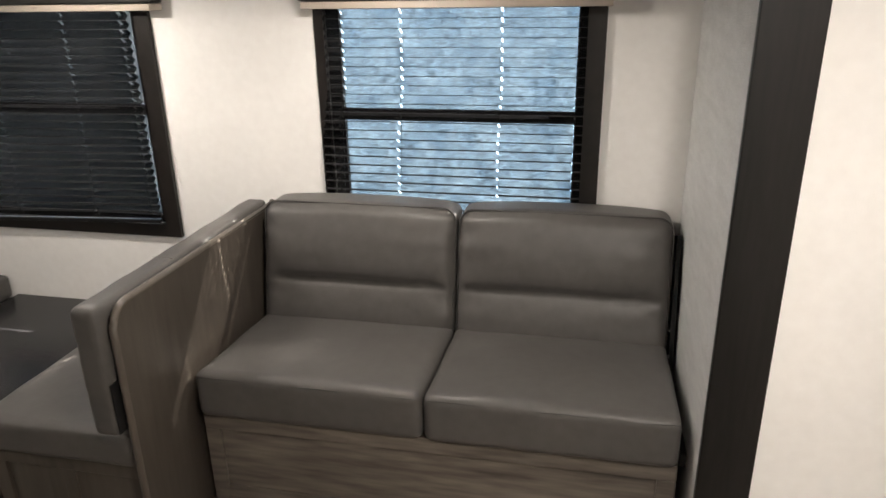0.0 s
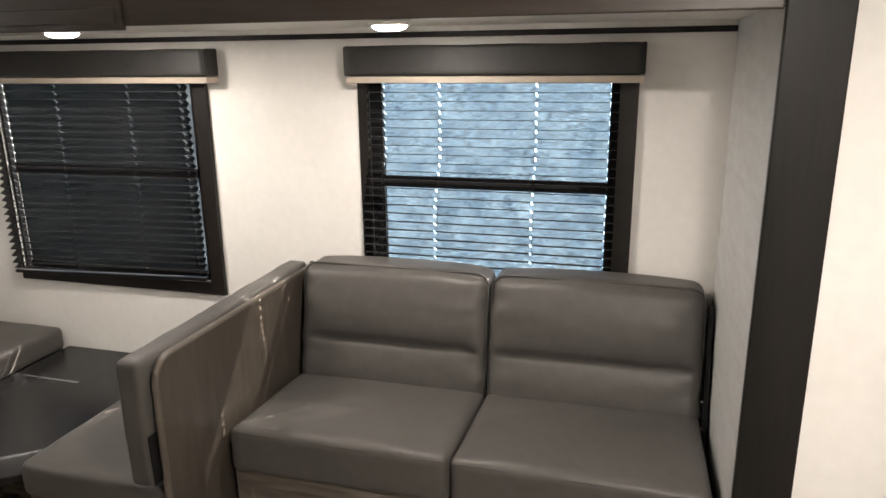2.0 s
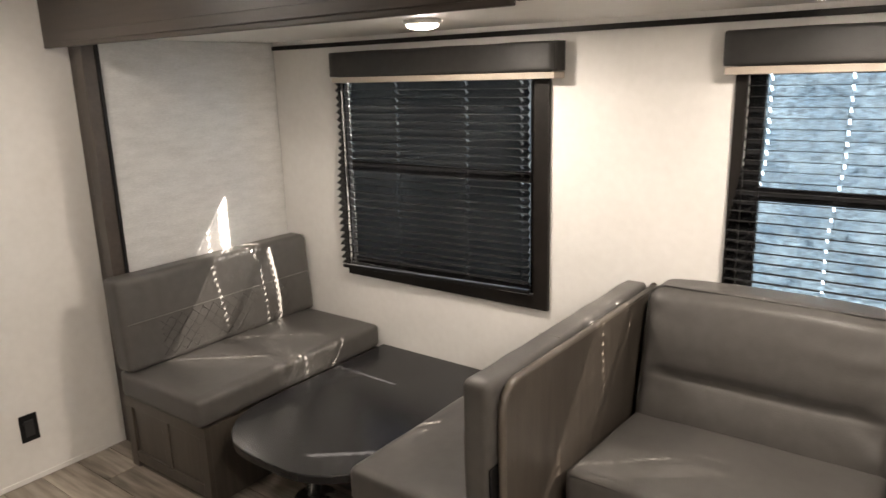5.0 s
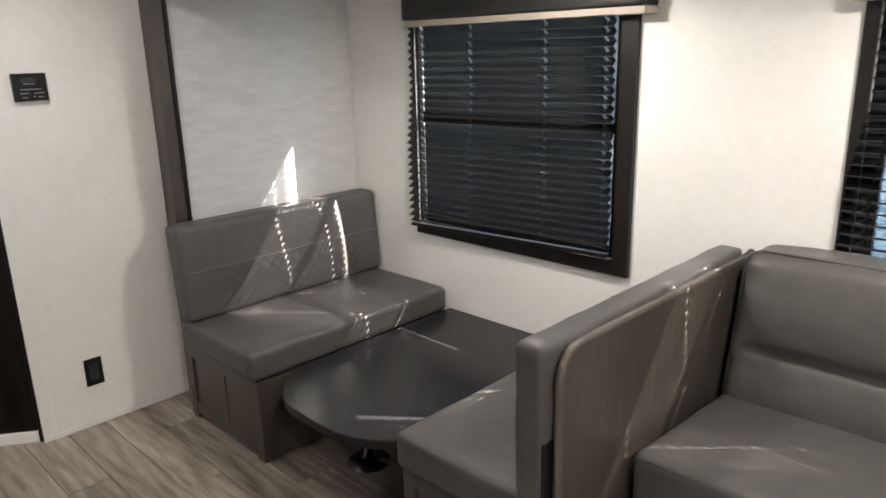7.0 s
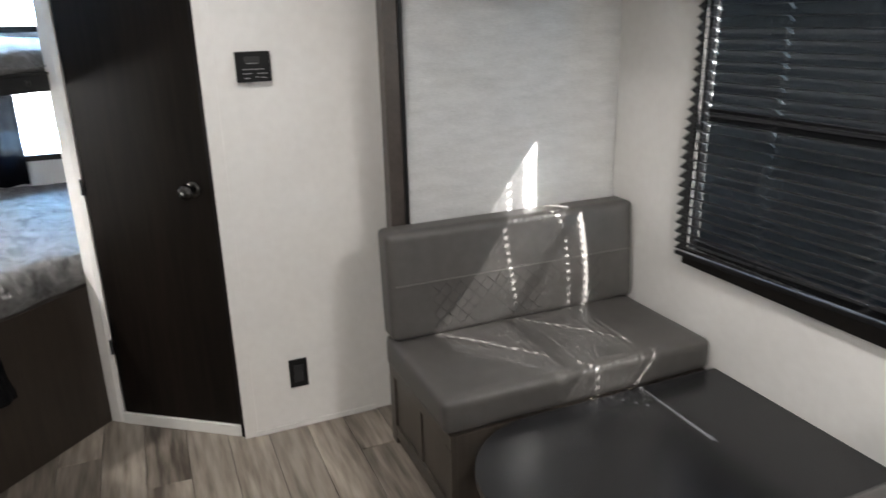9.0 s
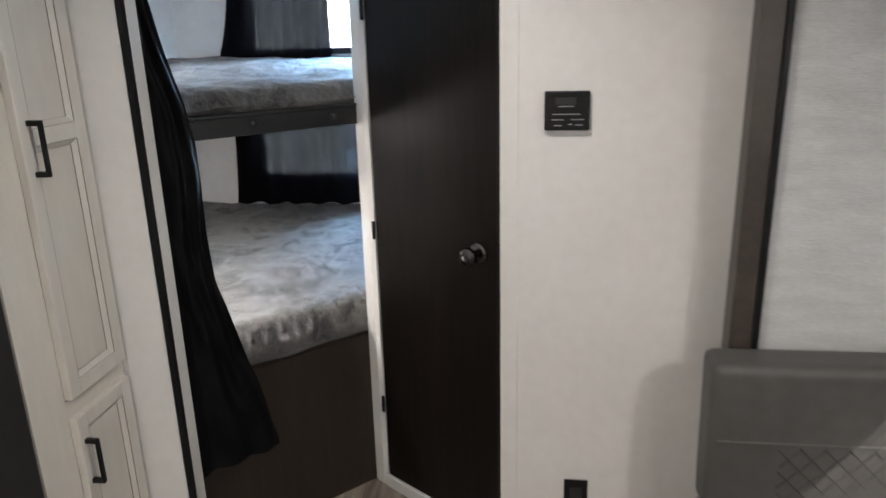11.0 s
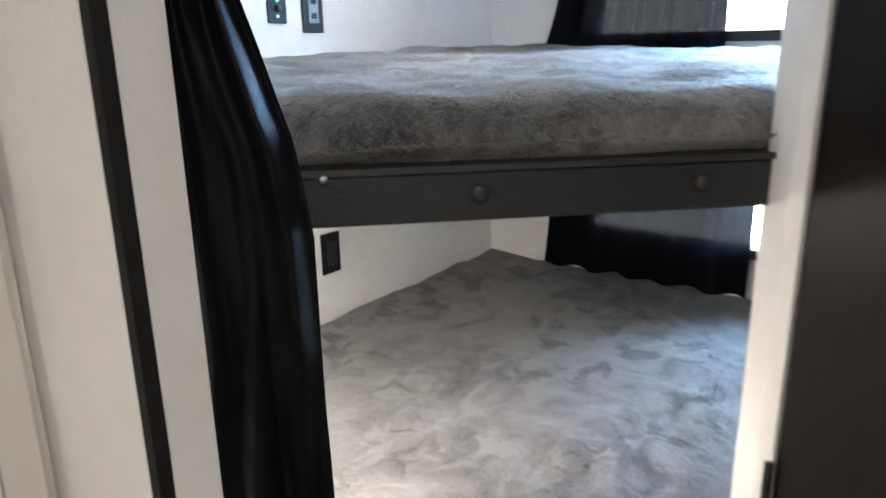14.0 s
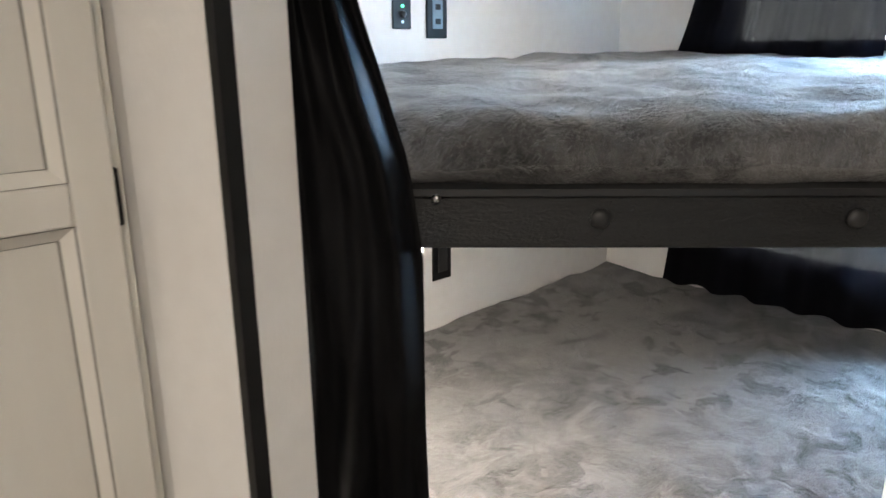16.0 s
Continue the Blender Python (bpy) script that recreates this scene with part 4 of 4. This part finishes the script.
# ---- bunk windows and curtains ----
def bunk_window(name, w, label):
    y0, y1, z0, z1 = w
    win = thing(name, label, "window", Matrix.Translation((0, 0, 0)), kind="structure")
    fr_ = bmesh.new()
    f = 0.03
    for a in ((y0 - f, y0, z0 - f, z1 + f), (y1, y1 + f, z0 - f, z1 + f), (y0, y1, z0 - f, z0), (y0, y1, z1, z1 + f)):
        add_box(fr_, BX + 0.001, BX + 0.014, a[0], a[1], a[2], a[3])
    part("window_frame", fr_, WINFRAME, win)
    g = part("pane", box(BX - 0.03, BX - 0.026, y0, y1, z0, z1), GLASS, win)
    g.visible_shadow = False


bunk_window("window_3", RW[0], "bunk window, lower, half covered by a curtain")
bunk_window("window_4", RW[1], "bunk window, upper, half covered by a curtain")


def window_curtain(y0, y1, z0, z1, seed, flare, label):
    th = thing("window_curtain", label, "curtain", Matrix.Translation((0, 0, 0)), group="bunk window curtains")
    bm = bmesh.new()
    n, k = 60, 16
    rows = []
    for j in range(k + 1):
        v = j / k
        row = []
        for i in range(n + 1):
            u = i / n
            z = z1 + (z0 - z1) * v
            y = y0 - flare * v * v * (1 - u) + (y1 - y0) * u
            x = BX + 0.05 + 0.014 * math.sin(u * 34 + seed) * (0.5 + 0.7 * v) + 0.008 * noise.noise((u * 7, v * 2, seed))
            if j == k:
                z += 0.012 * noise.noise((u * 9, seed, 1))
            row.append(bm.verts.new((x, y, z)))
        rows.append(row)
    for j in range(k):
        for i in range(n):
            bm.faces.new((rows[j][i], rows[j][i + 1], rows[j + 1][i + 1], rows[j + 1][i]))
    part("cloth", bm, BUNKCURT, th, "gathered black cloth", True)
    part("rod", tube([(BX + 0.05, y0 - 0.02, z1 + 0.004), (BX + 0.05, y1 + 0.25, z1 + 0.004)], 0.006, 10), METALB, th, "thin black rod", True)


window_curtain(-0.50, 0.0, 1.478, 1.93, 1.0, 0.08, "black gathered curtain drawn across part of the upper bunk window")
window_curtain(-0.545, 0.13, 0.735, 1.25, 4.0, 0.03, "black gathered curtain drawn across part of the lower bunk window")


def bunk_curtain():
    """Long black curtain hung at the pantry end, pushed aside and swelling over the bunks."""
    th = thing("bunk_curtain", "long black satin privacy curtain bunched at the bunk opening", "curtain", Matrix.Translation((0, 0, 0)))
    bm = bmesh.new()
    along = Vector((-1, 1, 0)).normalized()
    out_ = Vector((1, 1, 0)).normalized()
    base = Vector((-3.294, -0.033, 0))
    n, k = 70, 60
    rows = []
    for j in range(k + 1):
        z = 1.93 + (0.285 - 1.93) * j / k
        # width along the bunk front by height
        keys = ((1.95, 0.03), (1.70, 0.055), (1.55, 0.085), (1.4, 0.13), (1.3, 0.145), (1.1, 0.145), (0.9, 0.15), (0.7, 0.20), (0.5, 0.26), (0.285, 0.315))
        for (za, wa), (zb, wb) in zip(keys, keys[1:]):
            if za >= z >= zb:
                f = (za - z) / (za - zb)
                width = wa + (wb - wa) * f
        row = []
        for i in range(n + 1):
            u = i / n
            fold = 0.008 * math.sin(u * 19 + 5.0 * noise.noise((z * 2.0, u, 1))) + 0.020 * noise.noise((u * 3.2, z * 4.5, 2)) + 0.010 * noise.noise((u * 7, z * 12, 5))
            p = base + along * (0.94 * width * u) + out_ * (0.006 + fold * min(1, 0.15 + 5 * u) + 0.008 * math.sin(u * math.pi))
            zz = z + (0.025 * noise.noise((u * 4, 0, 8)) if j == k else 0)
            row.append(bm.verts.new((p.x, p.y, zz)))
        rows.append(row)
    for j in range(k):
        for i in range(n):
            bm.faces.new((rows[j][i], rows[j + 1][i], rows[j + 1][i + 1], rows[j][i + 1]))
    part("cloth", bm, CURTAIN, th, "", True)
    part("track", tube([(base.x, base.y, 1.945), tuple(base + along * 0.66 + Vector((0, 0, 1.945)))], 0.007, 8), METALB, th, "thin black curtain track", True)


bunk_curtain()

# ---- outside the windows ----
# mottled glow of a panel that stands in for daylight past the sofa window
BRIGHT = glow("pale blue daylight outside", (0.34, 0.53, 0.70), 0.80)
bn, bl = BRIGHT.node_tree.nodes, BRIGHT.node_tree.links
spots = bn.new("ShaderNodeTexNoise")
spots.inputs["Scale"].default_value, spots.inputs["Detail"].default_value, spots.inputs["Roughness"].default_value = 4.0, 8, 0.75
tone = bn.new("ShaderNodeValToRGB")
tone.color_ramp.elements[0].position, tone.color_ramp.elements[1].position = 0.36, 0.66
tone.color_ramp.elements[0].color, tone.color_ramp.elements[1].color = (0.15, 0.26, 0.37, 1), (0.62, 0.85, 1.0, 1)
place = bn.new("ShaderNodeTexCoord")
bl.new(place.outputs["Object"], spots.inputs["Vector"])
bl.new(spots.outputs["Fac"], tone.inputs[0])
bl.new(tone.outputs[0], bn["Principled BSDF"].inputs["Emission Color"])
DUSK = mat("dark hedge outside", (0.003, 0.0034, 0.0034), (0.06, 0.065, 0.065), rough=0.9, scale=3.0)
GROUND = mat("grey gravel outside", (0.20, 0.19, 0.18), (0.32, 0.31, 0.29), rough=0.9, scale=4, bump=0.3)
structure("ground", box(-300, 300, -300, 300, -0.9, -0.8), GROUND, "grey gravel yard outside the camper", "ground")
structure("backdrop_daylight", box(-3.1, 6.0, 6.0, 6.1, -0.8, 2.2), BRIGHT, "pale blue glowing panel standing in for daylight behind the shade", "backdrop")
structure("backdrop_hedge", box(-12.0, -3.1, 6.0, 6.4, -0.8, 2.6), DUSK, "dark hedge beyond the dinette window", "backdrop")
# emitting panel put in for the overexposed daylight at the bunk windows
BRIGHT2 = glow("bright daylight glow outside", (0.80, 0.92, 1.0), 0.6)
structure("backdrop_rear", box(-9.1, -9.0, -4.0, 4.0, -0.8, 4.0), BRIGHT2, "glowing panel put in for daylight behind the camper", "backdrop")
for w in RW:
    wl = new("window_light", bpy.data.lights.new("window_light", "AREA"))
    wl.data.shape, wl.data.size, wl.data.size_y, wl.data.energy, wl.data.color = "RECTANGLE", w[1] - 0.02, w[3] - w[2] - 0.04, 1.1 if w[2] > 1.2 else 0.38, (0.30, 0.60, 1.0)
    wl.data.spread = radians(110 if w[2] > 1.2 else 75)
    wl.matrix_world = look((BX - 0.015, (0.02 + w[1]) / 2, (w[2] + w[3]) / 2), (BX + 1, (0.02 + w[1]) / 2, (w[2] + w[3]) / 2 - 0.35))


# ---- floor planks ----
def planks():
    floor = bpy.data.objects["floor"]
    wide, length = 0.152, 1.22
    rng = random.Random(3)
    meshes = {}
    y = KY
    row = 0
    while y < WY - 0.001:
        x = BX + (-(row * 0.47) % length) - length
        while x < 1.84:
            a, b = max(x, BX), min(x + length, 1.84)
            h = min(wide, WY - y)
            if b - a > 0.02:
                key = (round(b - a, 3), round(h, 3))
                if key not in meshes:
                    bm = box(0.0012, key[0] - 0.0012, 0.0012, key[1] - 0.0012, 0, 0.0058)
                    top = [e for e in bm.edges if all(v.co.z > 0.005 for v in e.verts)]
                    bmesh.ops.bevel(bm, geom=top, offset=0.0012, segments=1, affect="EDGES")
                    me = bpy.data.meshes.new("plank")
                    bm.to_mesh(me)
                    bm.free()
                    me.materials.append(PLANK)
                    meshes[key] = me
                ob = new("plank", meshes[key])
                ob.location = (a, y, F - 0.0058)
                ob.parent = floor
            x += length
        y += wide
        row += 1


planks()
